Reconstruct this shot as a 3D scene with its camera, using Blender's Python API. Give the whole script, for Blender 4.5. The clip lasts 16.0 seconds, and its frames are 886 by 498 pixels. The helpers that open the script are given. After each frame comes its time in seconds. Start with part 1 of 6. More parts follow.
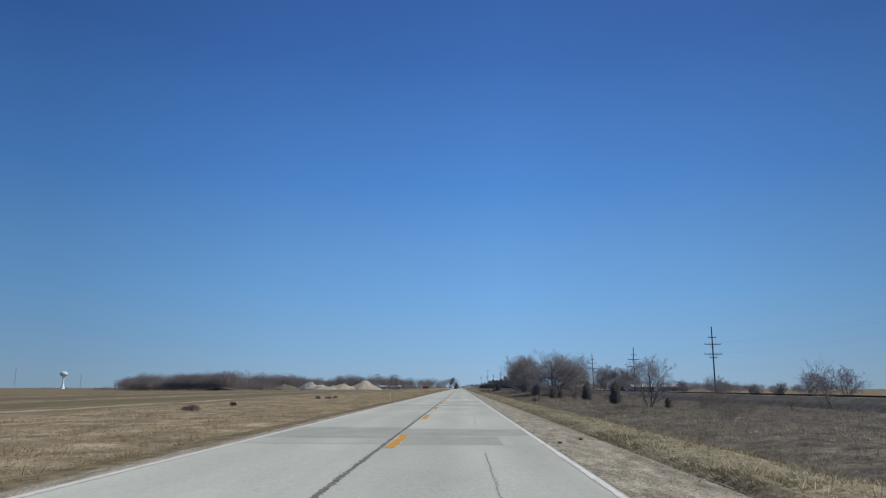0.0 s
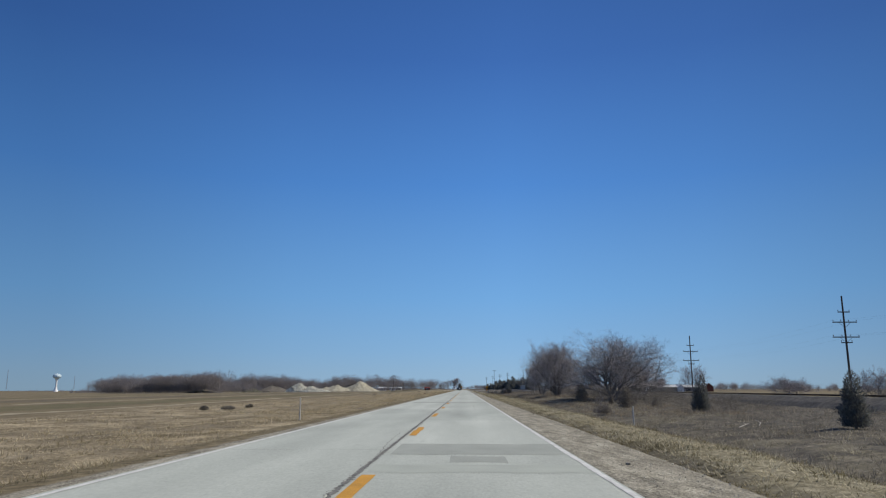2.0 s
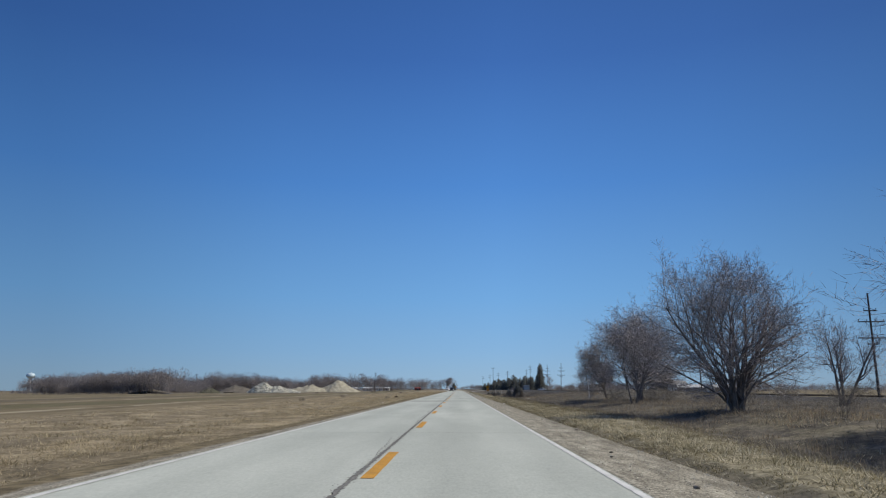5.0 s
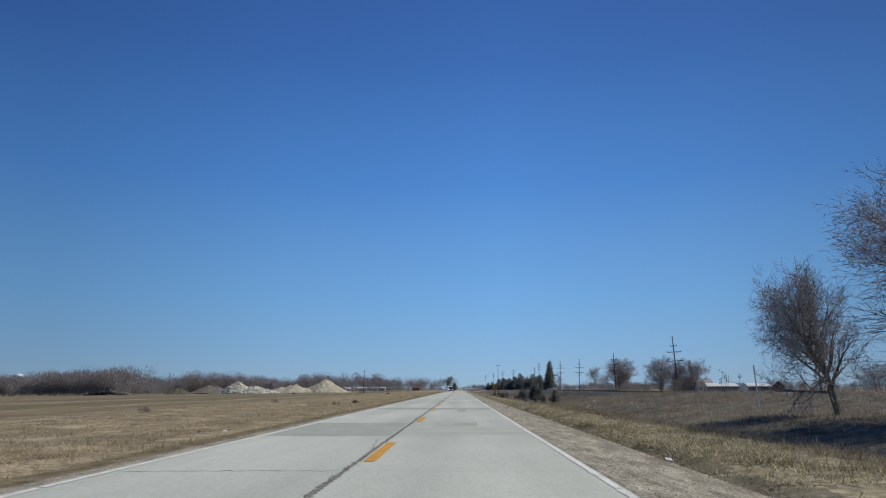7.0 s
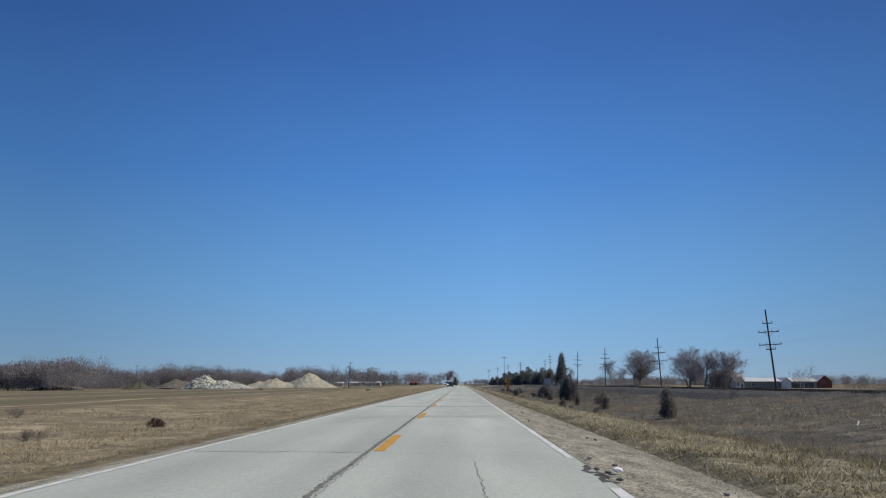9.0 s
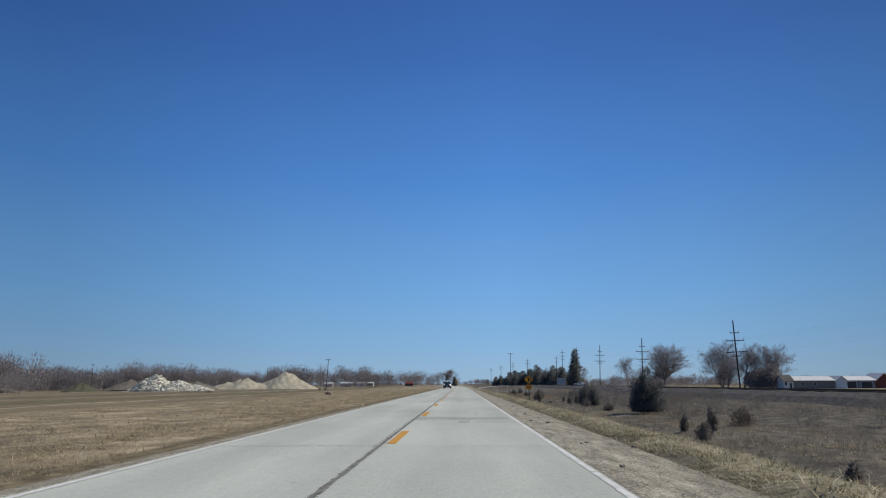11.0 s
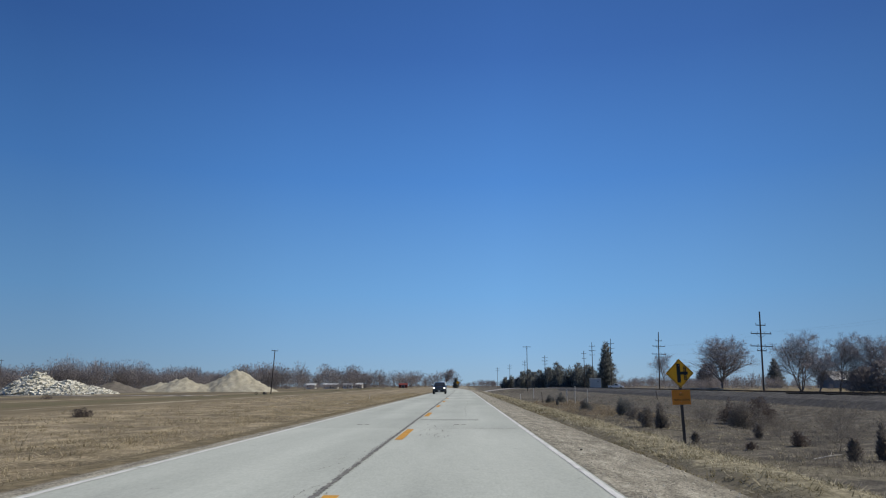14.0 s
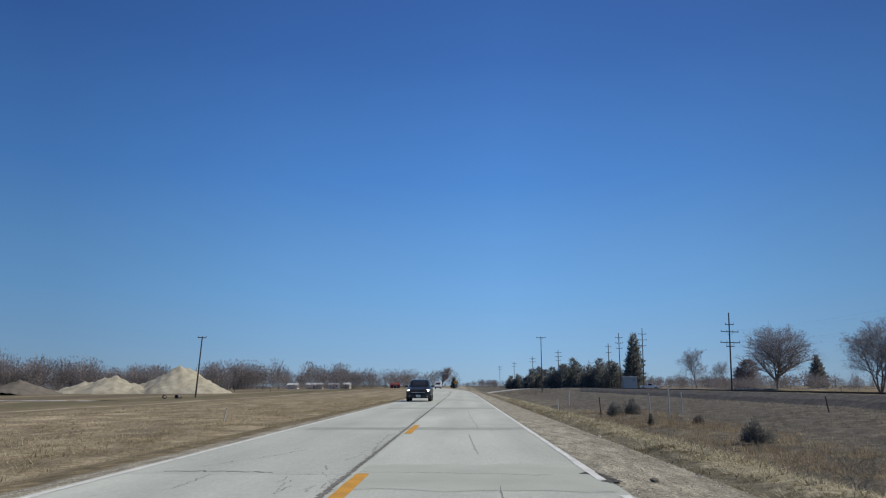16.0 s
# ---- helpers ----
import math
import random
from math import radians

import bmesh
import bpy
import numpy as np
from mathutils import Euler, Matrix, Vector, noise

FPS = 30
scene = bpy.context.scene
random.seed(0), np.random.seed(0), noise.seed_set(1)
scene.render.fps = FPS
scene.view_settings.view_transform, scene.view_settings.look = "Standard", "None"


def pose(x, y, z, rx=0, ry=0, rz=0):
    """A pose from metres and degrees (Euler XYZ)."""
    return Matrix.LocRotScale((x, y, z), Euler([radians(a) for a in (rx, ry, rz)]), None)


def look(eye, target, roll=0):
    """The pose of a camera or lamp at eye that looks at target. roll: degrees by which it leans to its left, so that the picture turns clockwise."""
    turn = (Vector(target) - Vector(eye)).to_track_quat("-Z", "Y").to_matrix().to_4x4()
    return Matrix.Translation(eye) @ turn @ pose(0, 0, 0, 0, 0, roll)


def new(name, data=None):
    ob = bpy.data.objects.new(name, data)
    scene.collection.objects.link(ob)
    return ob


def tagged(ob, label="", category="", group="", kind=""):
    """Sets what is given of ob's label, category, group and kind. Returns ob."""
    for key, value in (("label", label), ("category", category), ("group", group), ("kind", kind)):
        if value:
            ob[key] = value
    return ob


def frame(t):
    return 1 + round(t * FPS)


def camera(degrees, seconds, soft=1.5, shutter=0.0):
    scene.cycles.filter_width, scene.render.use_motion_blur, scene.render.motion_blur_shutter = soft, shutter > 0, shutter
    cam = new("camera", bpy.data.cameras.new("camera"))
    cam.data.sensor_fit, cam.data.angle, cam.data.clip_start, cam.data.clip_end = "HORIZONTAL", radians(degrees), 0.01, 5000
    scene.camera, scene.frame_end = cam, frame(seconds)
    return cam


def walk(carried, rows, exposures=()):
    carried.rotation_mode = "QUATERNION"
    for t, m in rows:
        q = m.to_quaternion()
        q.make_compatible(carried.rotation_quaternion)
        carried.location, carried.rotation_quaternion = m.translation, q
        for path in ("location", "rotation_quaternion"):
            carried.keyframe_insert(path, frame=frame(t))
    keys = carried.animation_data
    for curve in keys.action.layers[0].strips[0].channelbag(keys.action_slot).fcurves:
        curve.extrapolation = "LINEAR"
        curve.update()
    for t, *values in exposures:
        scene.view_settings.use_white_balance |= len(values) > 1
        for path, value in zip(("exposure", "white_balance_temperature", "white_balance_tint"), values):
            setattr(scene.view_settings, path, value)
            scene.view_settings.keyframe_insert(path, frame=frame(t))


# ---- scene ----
# t, x, y, eye height, pitch, roll, yaw
PATH = [
    (0.0, -0.010, 0.457, 1.192, 11.062, 0.210, 1.395),
    (0.5, -0.030, 12.089, 1.192, 11.088, 0.047, 1.415),
    (1.0, -0.030, 23.551, 1.178, 10.843, 0.072, 1.660),
    (1.5, -0.090, 35.154, 1.188, 11.110, -0.007, 1.545),
    (2.0, -0.100, 46.862, 1.170, 11.166, 0.007, 1.706),
    (2.5, -0.110, 58.560, 1.182, 11.050, 0.152, 1.656),
    (3.0, -0.170, 70.142, 1.188, 11.078, 0.170, 1.508),
    (3.5, -0.220, 81.757, 1.180, 10.952, 0.227, 1.383),
    (4.0, -0.230, 93.355, 1.182, 10.720, 0.232, 1.257),
    (4.5, -0.240, 104.973, 1.165, 11.186, 0.108, 1.207),
    (7.0, 0.000, 163.591, 1.110, 11.181, -0.101, 1.344),
    (7.5, 0.060, 175.209, 1.128, 11.022, 0.011, 1.288),
    (8.0, 0.060, 187.127, 1.122, 11.051, -0.035, 1.550),
    (8.5, 0.030, 198.944, 1.170, 11.100, -0.137, 1.557),
    (9.0, 0.040, 210.825, 1.178, 10.768, 0.001, 1.454),
    (11.5, -0.020, 269.689, 1.188, 10.819, -0.195, 1.480),
    (12.0, 0.020, 281.502, 1.205, 11.084, -0.221, 1.660),
    (12.5, 0.050, 293.211, 1.195, 11.062, -0.080, 1.435),
    (13.0, 0.030, 305.051, 1.225, 11.051, 0.084, 1.369),
    (13.5, 0.040, 317.024, 1.240, 10.830, -0.146, 1.464),
    (14.0, 0.060, 329.062, 1.218, 10.917, 0.002, 1.607),
    (14.5, 0.030, 340.882, 1.230, 10.787, -0.207, 1.403),
    (15.0, -0.010, 352.588, 1.215, 10.610, -0.059, 1.596),
    (15.5, -0.020, 364.260, 1.200, 10.492, -0.147, 1.376),
    (16.0, -0.040, 375.892, 1.210, 10.915, -0.012, 1.500),
]
cam = camera(64.19, 16.0, soft=1.15)
walk(cam, [(t, pose(x, y, eye, 90 + pitch, -roll, yaw)) for t, x, y, eye, pitch, roll, yaw in PATH])

# ---------------------------------------------------------------- light
SUN_EL, SUN_AZ = radians(47), radians(76)      # azimuth clockwise from +y
world = bpy.data.worlds.new("sky")
scene.world = world
world.use_nodes = True
wn, wl = world.node_tree.nodes, world.node_tree.links
sky = wn.new("ShaderNodeTexSky")
sky.sky_type = "NISHITA"
sky.sun_disc = False
sky.sun_elevation, sky.sun_rotation = SUN_EL, SUN_AZ
sky.altitude, sky.air_density, sky.dust_density, sky.ozone_density = 200, 1.0, 0.4, 2.6
# the clear day's own blue: from pale at the horizon to deep overhead, over the physical sky's share
coord, axes, height = wn.new("ShaderNodeTexCoord"), wn.new("ShaderNodeSeparateXYZ"), wn.new("ShaderNodeValToRGB")
wl.new(coord.outputs["Generated"], axes.inputs[0])
wl.new(axes.outputs["Z"], height.inputs[0])
stops = height.color_ramp.elements
while len(stops) < 7:
    stops.new(0.5)
for stop, (place, colour) in zip(stops, ((0.0, (0.29, 0.475, 0.67)), (0.05, (0.222, 0.442, 0.735)), (0.125, (0.157, 0.396, 0.765)), (0.28, (0.073, 0.252, 0.665)),
                                         (0.44, (0.040, 0.145, 0.465)), (0.56, (0.029, 0.106, 0.36)), (1.0, (0.024, 0.08, 0.26)))):
    stop.position, stop.color = place, (*colour, 1)
dim = wn.new("ShaderNodeMixRGB")
dim.blend_type = "MULTIPLY"
dim.inputs[0].default_value = 1.0
dim.inputs[2].default_value = (0.085, 0.085, 0.085, 1)
wl.new(sky.outputs[0], dim.inputs[1])
share = wn.new("ShaderNodeMixRGB")
share.inputs[0].default_value = 0.12
wl.new(height.outputs[0], share.inputs[1])
wl.new(dim.outputs[0], share.inputs[2])
# darker away from the sun's side of the sky
turn_ = wn.new("ShaderNodeMapRange")
turn_.inputs["From Min"].default_value, turn_.inputs["From Max"].default_value = -1, 1
wl.new(axes.outputs["X"], turn_.inputs["Value"])
round_ = wn.new("ShaderNodeValToRGB")
stops = round_.color_ramp.elements
while len(stops) < 6:
    stops.new(0.5)
for stop, (place, value) in zip(stops, ((0.0, 0.60), (0.25, 0.68), (0.38, 0.885), (0.53, 1.0), (0.66, 0.89), (0.78, 0.69))):
    stop.position, stop.color = place, (value, value, value, 1)
wl.new(turn_.outputs[0], round_.inputs[0])
vary = wn.new("ShaderNodeMixRGB")
vary.blend_type = "MULTIPLY"
vary.inputs[0].default_value = 1.0
wl.new(share.outputs[0], vary.inputs[1])
wl.new(round_.outputs[0], vary.inputs[2])
wl.new(vary.outputs[0], wn["Background"].inputs["Color"])
wn["Background"].inputs["Strength"].default_value = 1.0
sun = new("sun", bpy.data.lights.new("sun", "SUN"))
sun.data.energy, sun.data.angle, sun.data.color = 4.2, radians(0.6), (1.0, 0.93, 0.80)
away = Vector((math.sin(SUN_AZ) * math.cos(SUN_EL), math.cos(SUN_AZ) * math.cos(SUN_EL), math.sin(SUN_EL)))
sun.matrix_world = look(away * 100, (0, 0, 0))
scene.view_settings.exposure = 0.0


# ---------------------------------------------------------------- materials
def material(name, colours, scale=4.0, rough=0.9, metal=0.0, bump=0.3, fine=60.0, island=0.0, objects=0.0, spec=0.3, stretch=(1, 1, 1), bump_size=0.02):
    """Noise at two scales between two or three base colours, with relief."""
    m = bpy.data.materials.new(name)
    m.use_nodes = True
    n, l = m.node_tree.nodes, m.node_tree.links
    b = n["Principled BSDF"]
    b.inputs["Roughness"].default_value, b.inputs["Metallic"].default_value = rough, metal
    b.inputs["Specular IOR Level"].default_value = spec
    tc, mp = n.new("ShaderNodeTexCoord"), n.new("ShaderNodeMapping")
    mp.inputs["Scale"].default_value = stretch
    l.new(tc.outputs["Object"], mp.inputs["Vector"])
    big, small = n.new("ShaderNodeTexNoise"), n.new("ShaderNodeTexNoise")
    for t, s, d in ((big, scale, 4), (small, fine, 3)):
        t.inputs["Scale"].default_value, t.inputs["Detail"].default_value = s, d
        l.new(mp.outputs[0], t.inputs["Vector"])
    mix = n.new("ShaderNodeMath")
    mix.operation = "MULTIPLY_ADD"
    mix.inputs[1].default_value = 0.45
    l.new(small.outputs[0], mix.inputs[0])
    half = n.new("ShaderNodeMath")
    half.operation = "MULTIPLY"
    half.inputs[1].default_value = 0.6
    l.new(big.outputs[0], half.inputs[0])
    l.new(half.outputs[0], mix.inputs[2])
    value = mix.outputs[0]
    if island or objects:
        src = n.new("ShaderNodeNewGeometry").outputs["Random Per Island"] if island else n.new("ShaderNodeObjectInfo").outputs["Random"]
        add = n.new("ShaderNodeMath")
        add.operation = "MULTIPLY_ADD"
        add.inputs[1].default_value = island or objects
        l.new(src, add.inputs[0])
        sub = n.new("ShaderNodeMath")
        sub.operation = "SUBTRACT"
        sub.inputs[1].default_value = (island or objects) / 2
        l.new(value, sub.inputs[0])
        l.new(sub.outputs[0], add.inputs[2])
        value = add.outputs[0]
    ramp = n.new("ShaderNodeValToRGB")
    e = ramp.color_ramp.elements
    e[0].position, e[1].position = 0.33, 0.72
    e[0].color, e[1].color = (*colours[0], 1), (*colours[-1], 1)
    if len(colours) > 2:
        e.new(0.52).color = (*colours[1], 1)
    l.new(value, ramp.inputs[0])
    l.new(ramp.outputs[0], b.inputs["Base Color"])
    if bump:
        bp = n.new("ShaderNodeBump")
        bp.inputs["Strength"].default_value, bp.inputs["Distance"].default_value = bump, bump_size
        l.new(small.outputs[0], bp.inputs["Height"])
        l.new(bp.outputs[0], b.inputs["Normal"])
    return m


def leafy(m, share=0.4):
    """Lets light through thin dead leaves and blades."""
    n, l = m.node_tree.nodes, m.node_tree.links
    b, out = n["Principled BSDF"], n["Material Output"]
    t, mix = n.new("ShaderNodeBsdfTranslucent"), n.new("ShaderNodeMixShader")
    l.new(b.inputs["Base Color"].links[0].from_socket, t.inputs["Color"])
    mix.inputs[0].default_value = share
    l.new(b.outputs[0], mix.inputs[1])
    l.new(t.outputs[0], mix.inputs[2])
    l.new(mix.outputs[0], out.inputs["Surface"])
    return m


def plain(name, colour, rough=0.5, metal=0.0, scale=8.0, vary=0.12):
    lo = tuple(c * (1 - vary) for c in colour)
    hi = tuple(min(1, c * (1 + vary)) for c in colour)
    return material(name, (lo, hi), scale=scale, rough=rough, metal=metal, bump=0.05, fine=90)


def ground_material():
    """Gravel beside the pavement, then dirt, dead grass, and stubble in the field, by the distance from the road."""
    m = bpy.data.materials.new("earth_and_dead_grass")
    m.use_nodes = True
    n, l = m.node_tree.nodes, m.node_tree.links
    b = n["Principled BSDF"]
    b.inputs["Roughness"].default_value, b.inputs["Specular IOR Level"].default_value = 0.95, 0.15
    geo, sep = n.new("ShaderNodeNewGeometry"), n.new("ShaderNodeSeparateXYZ")
    l.new(geo.outputs["Position"], sep.inputs[0])

    def tex(scale, detail, stretch=(1, 1, 1)):
        mp, t = n.new("ShaderNodeMapping"), n.new("ShaderNodeTexNoise")
        mp.inputs["Scale"].default_value = stretch
        t.inputs["Scale"].default_value, t.inputs["Detail"].default_value = scale, detail
        t.inputs["Roughness"].default_value = 0.65
        l.new(geo.outputs["Position"], mp.inputs["Vector"])
        l.new(mp.outputs[0], t.inputs["Vector"])
        return t.outputs[0]

    def ramp(src, *stops):
        r = n.new("ShaderNodeValToRGB")
        e = r.color_ramp.elements
        while len(e) < len(stops):
            e.new(0.5)
        for el, (p, c) in zip(e, stops):
            el.position, el.color = p, (*c, 1)
        l.new(src, r.inputs[0])
        return r.outputs[0]

    def math_node(op, a, v):
        q = n.new("ShaderNodeMath")
        q.operation = op
        for i, s in enumerate((a, v)):
            if isinstance(s, (int, float)):
                q.inputs[i].default_value = s
            else:
                l.new(s, q.inputs[i])
        return q.outputs[0]

    def step(src, lo, hi):
        r = n.new("ShaderNodeMapRange")
        r.inputs["From Min"].default_value, r.inputs["From Max"].default_value = lo, hi
        l.new(src, r.inputs["Value"])
        return r.outputs[0]

    def mix(f, a, c):
        q = n.new("ShaderNodeMixRGB")
        l.new(f, q.inputs[0])
        l.new(a, q.inputs[1])
        l.new(c, q.inputs[2])
        return q.outputs[0]

    wobble = math_node("MULTIPLY", math_node("SUBTRACT", tex(0.9, 4), 0.5), 1.6)
    edge = math_node("ADD", sep.outputs["X"], wobble)
    grit = tex(24, 3)
    streak = tex(3.2, 5, (1, 0.3, 1))
    gravel = ramp(math_node("ADD", math_node("MULTIPLY", grit, 0.6), math_node("MULTIPLY", streak, 0.4)), (0.38, (0.085, 0.078, 0.06)), (0.5, (0.25, 0.23, 0.18)), (0.60, (0.46, 0.43, 0.345)))
    dirt = ramp(tex(6, 5), (0.3, (0.068, 0.06, 0.044)), (0.7, (0.203, 0.18, 0.130)))
    lip = ramp(tex(4, 6), (0.32, (0.105, 0.093, 0.06)), (0.5, (0.225, 0.20, 0.132)), (0.66, (0.38, 0.342, 0.24)))
    edge_sod = ramp(tex(3, 6), (0.32, (0.075, 0.06, 0.036)), (0.5, (0.155, 0.126, 0.074)), (0.68, (0.27, 0.222, 0.138)))
    weeds = ramp(math_node("ADD", math_node("MULTIPLY", tex(1.0, 6), 0.65), math_node("MULTIPLY", tex(7.0, 4), 0.35)), (0.36, (0.038, 0.034, 0.029)), (0.5, (0.092, 0.083, 0.067)), (0.64, (0.195, 0.175, 0.138)))
    # mottled dead grass; the ramp's dark end also paints shade between tussocks
    tan = ramp(math_node("ADD", math_node("MULTIPLY", tex(0.45, 6), 0.55), math_node("MULTIPLY", tex(8.0, 4), 0.45)), (0.39, (0.095, 0.078, 0.049)), (0.5, (0.235, 0.193, 0.124)), (0.61, (0.44, 0.372, 0.252)))
    field = ramp(tex(0.5, 6, (1, 0.12, 1)), (0.3, (0.111, 0.09, 0.054)), (0.55, (0.179, 0.148, 0.092)), (0.75, (0.289, 0.245, 0.161)))
    track = ramp(tex(3, 4), (0.3, (0.34, 0.29, 0.20)), (0.7, (0.54, 0.48, 0.36)))
    # right-hand side, from the pavement outwards
    c = mix(step(edge, 3.0, 4.2), gravel, dirt)
    c = mix(step(edge, 4.1, 4.7), c, lip)
    patch = math_node("MULTIPLY", step(tex(0.22, 5), 0.5, 0.58), step(sep.outputs["X"], 17.0, 12.0))
    c = mix(step(edge, 6.6, 8.6), c, mix(math_node("MULTIPLY", patch, 0.45), weeds, lip))
    c = mix(step(sep.outputs["X"], 44.0, 60.0), c, field)
    # left-hand side
    margin = math_node("ADD", sep.outputs["X"], math_node("MULTIPLY", wobble, 0.35))
    left = mix(step(margin, -5.5, -5.7), gravel, edge_sod)
    left = mix(step(edge, -6.3, -7.2), left, tan)
    rough_patch = ramp(tex(2.2, 5), (0.35, (0.10, 0.083, 0.056)), (0.65, (0.24, 0.20, 0.14)))
    left = mix(math_node("MULTIPLY", math_node("MULTIPLY", step(tex(0.35, 5, (1, 0.5, 1)), 0.5, 0.6), step(edge, -7.0, -8.5)), 0.6), left, rough_patch)
    left = mix(step(edge, -23, -29), left, field)
    # wheel tracks through the meadow, and a second, fainter pair
    sway = math_node("MULTIPLY", math_node("COSINE", math_node("MULTIPLY", math_node("SUBTRACT", sep.outputs["Y"], 270.0), 0.01496), 0.0), 3.5)
    lane = math_node("ADD", math_node("ADD", math_node("ADD", sep.outputs["X"], 33.5), sway), math_node("MULTIPLY", wobble, 0.6))
    olive = ramp(tex(0.8, 5, (1, 0.3, 1)), (0.3, (0.078, 0.072, 0.038)), (0.7, (0.155, 0.14, 0.078)))
    brown = ramp(tex(0.8, 5, (1, 0.3, 1)), (0.3, (0.072, 0.06, 0.044)), (0.7, (0.154, 0.13, 0.094)))
    for middle, half, colour, strength in ((-14.0, 9.0, olive, 0.7), (-40.0, 8.0, brown, 0.7), (-66.0, 10.0, olive, 0.4)):
        off = math_node("ABSOLUTE", math_node("SUBTRACT", lane, middle), 0.0)
        left = mix(math_node("MULTIPLY", step(off, half, half * 0.7), strength), left, colour)
    for middle, half, strength in ((0.0, 1.1, 0.55), (-27.0, 1.4, 0.35), (-54.0, 2.2, 0.3)):
        off = math_node("ABSOLUTE", math_node("SUBTRACT", lane, middle), 0.0)
        left = mix(math_node("MULTIPLY", step(off, half, half * 0.4), strength), left, track)
    c = mix(step(sep.outputs["X"], -1.0, -2.0), c, left)
    l.new(c, b.inputs["Base Color"])
    bp = n.new("ShaderNodeBump")
    bp.inputs["Strength"].default_value, bp.inputs["Distance"].default_value = 0.7, 0.05
    # tussocks in the grass, pebbles on the shoulders
    grassy = math_node("MAXIMUM", step(edge, 4.1, 4.6), step(edge, -6.2, -7.0))
    relief = math_node("ADD", math_node("MULTIPLY", grit, 0.6), math_node("MULTIPLY", math_node("MULTIPLY", tex(4.5, 4), 1.7), grassy))
    l.new(relief, bp.inputs["Height"])
    l.new(bp.outputs[0], b.inputs["Normal"])
    return m


def pavement_material():
    """Old concrete: pale slabs with broad stains, dull wheel tracks, fine aggregate and worn pits."""
    m = material("worn_concrete", ((0.325, 0.345, 0.308), (0.40, 0.424, 0.38), (0.465, 0.49, 0.44)), scale=0.35, fine=26, bump=0.12, objects=0.12, stretch=(1, 0.3, 1), bump_size=0.004)
    n, l = m.node_tree.nodes, m.node_tree.links
    b = n["Principled BSDF"]
    base = b.inputs["Base Color"].links[0].from_socket
    geo, sep = n.new("ShaderNodeNewGeometry"), n.new("ShaderNodeSeparateXYZ")
    l.new(geo.outputs["Position"], sep.inputs[0])

    def noise(scale, detail, stretch, lo, hi, out_lo, out_hi):
        mp, t, r = n.new("ShaderNodeMapping"), n.new("ShaderNodeTexNoise"), n.new("ShaderNodeMapRange")
        mp.inputs["Scale"].default_value = stretch
        t.inputs["Scale"].default_value, t.inputs["Detail"].default_value, t.inputs["Roughness"].default_value = scale, detail, 0.7
        l.new(geo.outputs["Position"], mp.inputs["Vector"])
        l.new(mp.outputs[0], t.inputs["Vector"])
        for k, v in (("From Min", lo), ("From Max", hi), ("To Min", out_lo), ("To Max", out_hi)):
            r.inputs[k].default_value = v
        l.new(t.outputs[0], r.inputs["Value"])
        return r.outputs[0]

    def times(a, c):
        q = n.new("ShaderNodeMixRGB")
        q.blend_type = "MULTIPLY"
        q.inputs[0].default_value = 1.0
        l.new(a, q.inputs[1])
        l.new(c, q.inputs[2])
        return q.outputs[0]

    # wheel tracks: four faint dull bands along the lanes
    wave = n.new("ShaderNodeMath")
    wave.operation = "SINE"
    turn = n.new("ShaderNodeMath")
    turn.operation = "MULTIPLY_ADD"
    turn.inputs[1].default_value, turn.inputs[2].default_value = 3.7, 6.0
    l.new(sep.outputs["X"], turn.inputs[0])
    l.new(turn.outputs[0], wave.inputs[0])
    track = n.new("ShaderNodeMapRange")
    for k, v in (("From Min", -1.0), ("From Max", 1.0), ("To Min", 0.95), ("To Max", 1.03)):
        track.inputs[k].default_value = v
    l.new(wave.outputs[0], track.inputs["Value"])
    c = times(base, track.outputs[0])
    c = times(c, noise(0.9, 6, (1.0, 0.12, 1), 0.3, 0.7, 0.90, 1.07))
    c = times(c, noise(7.0, 5, (1.0, 0.5, 1), 0.28, 0.62, 0.94, 1.03))
    c = times(c, noise(55.0, 2, (1, 1, 1), 0.3, 0.6, 0.92, 1.04))
    c = times(c, noise(3.2, 3, (1, 0.6, 1), 0.26, 0.34, 0.78, 1.0))
    l.new(c, b.inputs["Base Color"])
    return m


GROUND = ground_material()
CONCRETE = pavement_material()
PATCH = material("dark_repair_mortar", ((0.255, 0.27, 0.24), (0.345, 0.365, 0.325)), scale=1.2, fine=30, bump=0.2, bump_size=0.004, stretch=(1, 0.5, 1))
PATCH_LIGHT = material("grey_repair_mortar", ((0.31, 0.33, 0.293), (0.395, 0.42, 0.37)), scale=1.2, fine=30, bump=0.2, bump_size=0.004)
TAR = material("crack_and_tar", ((0.085, 0.083, 0.075), (0.24, 0.235, 0.215)), scale=3, fine=25, bump=0.3)
YELLOW = material("worn_yellow_paint", ((0.38, 0.20, 0.03), (0.62, 0.31, 0.03)), scale=3, fine=40, rough=0.7)
WHITE_PAINT = material("worn_white_paint", ((0.45, 0.45, 0.42), (0.72, 0.72, 0.69)), scale=2.5, fine=30, rough=0.7)
BALLAST = material("grey_ballast_stone", ((0.03, 0.028, 0.027), (0.062, 0.058, 0.053), (0.125, 0.116, 0.103)), scale=1.5, fine=14, bump=0.9, bump_size=0.06)
RAIL = material("rusted_rail_steel", ((0.05, 0.03, 0.02), (0.13, 0.075, 0.045)), rough=0.55, metal=0.7, scale=5)
SLEEPER = material("creosoted_timber", ((0.03, 0.024, 0.019), (0.08, 0.065, 0.05)), island=0.4)
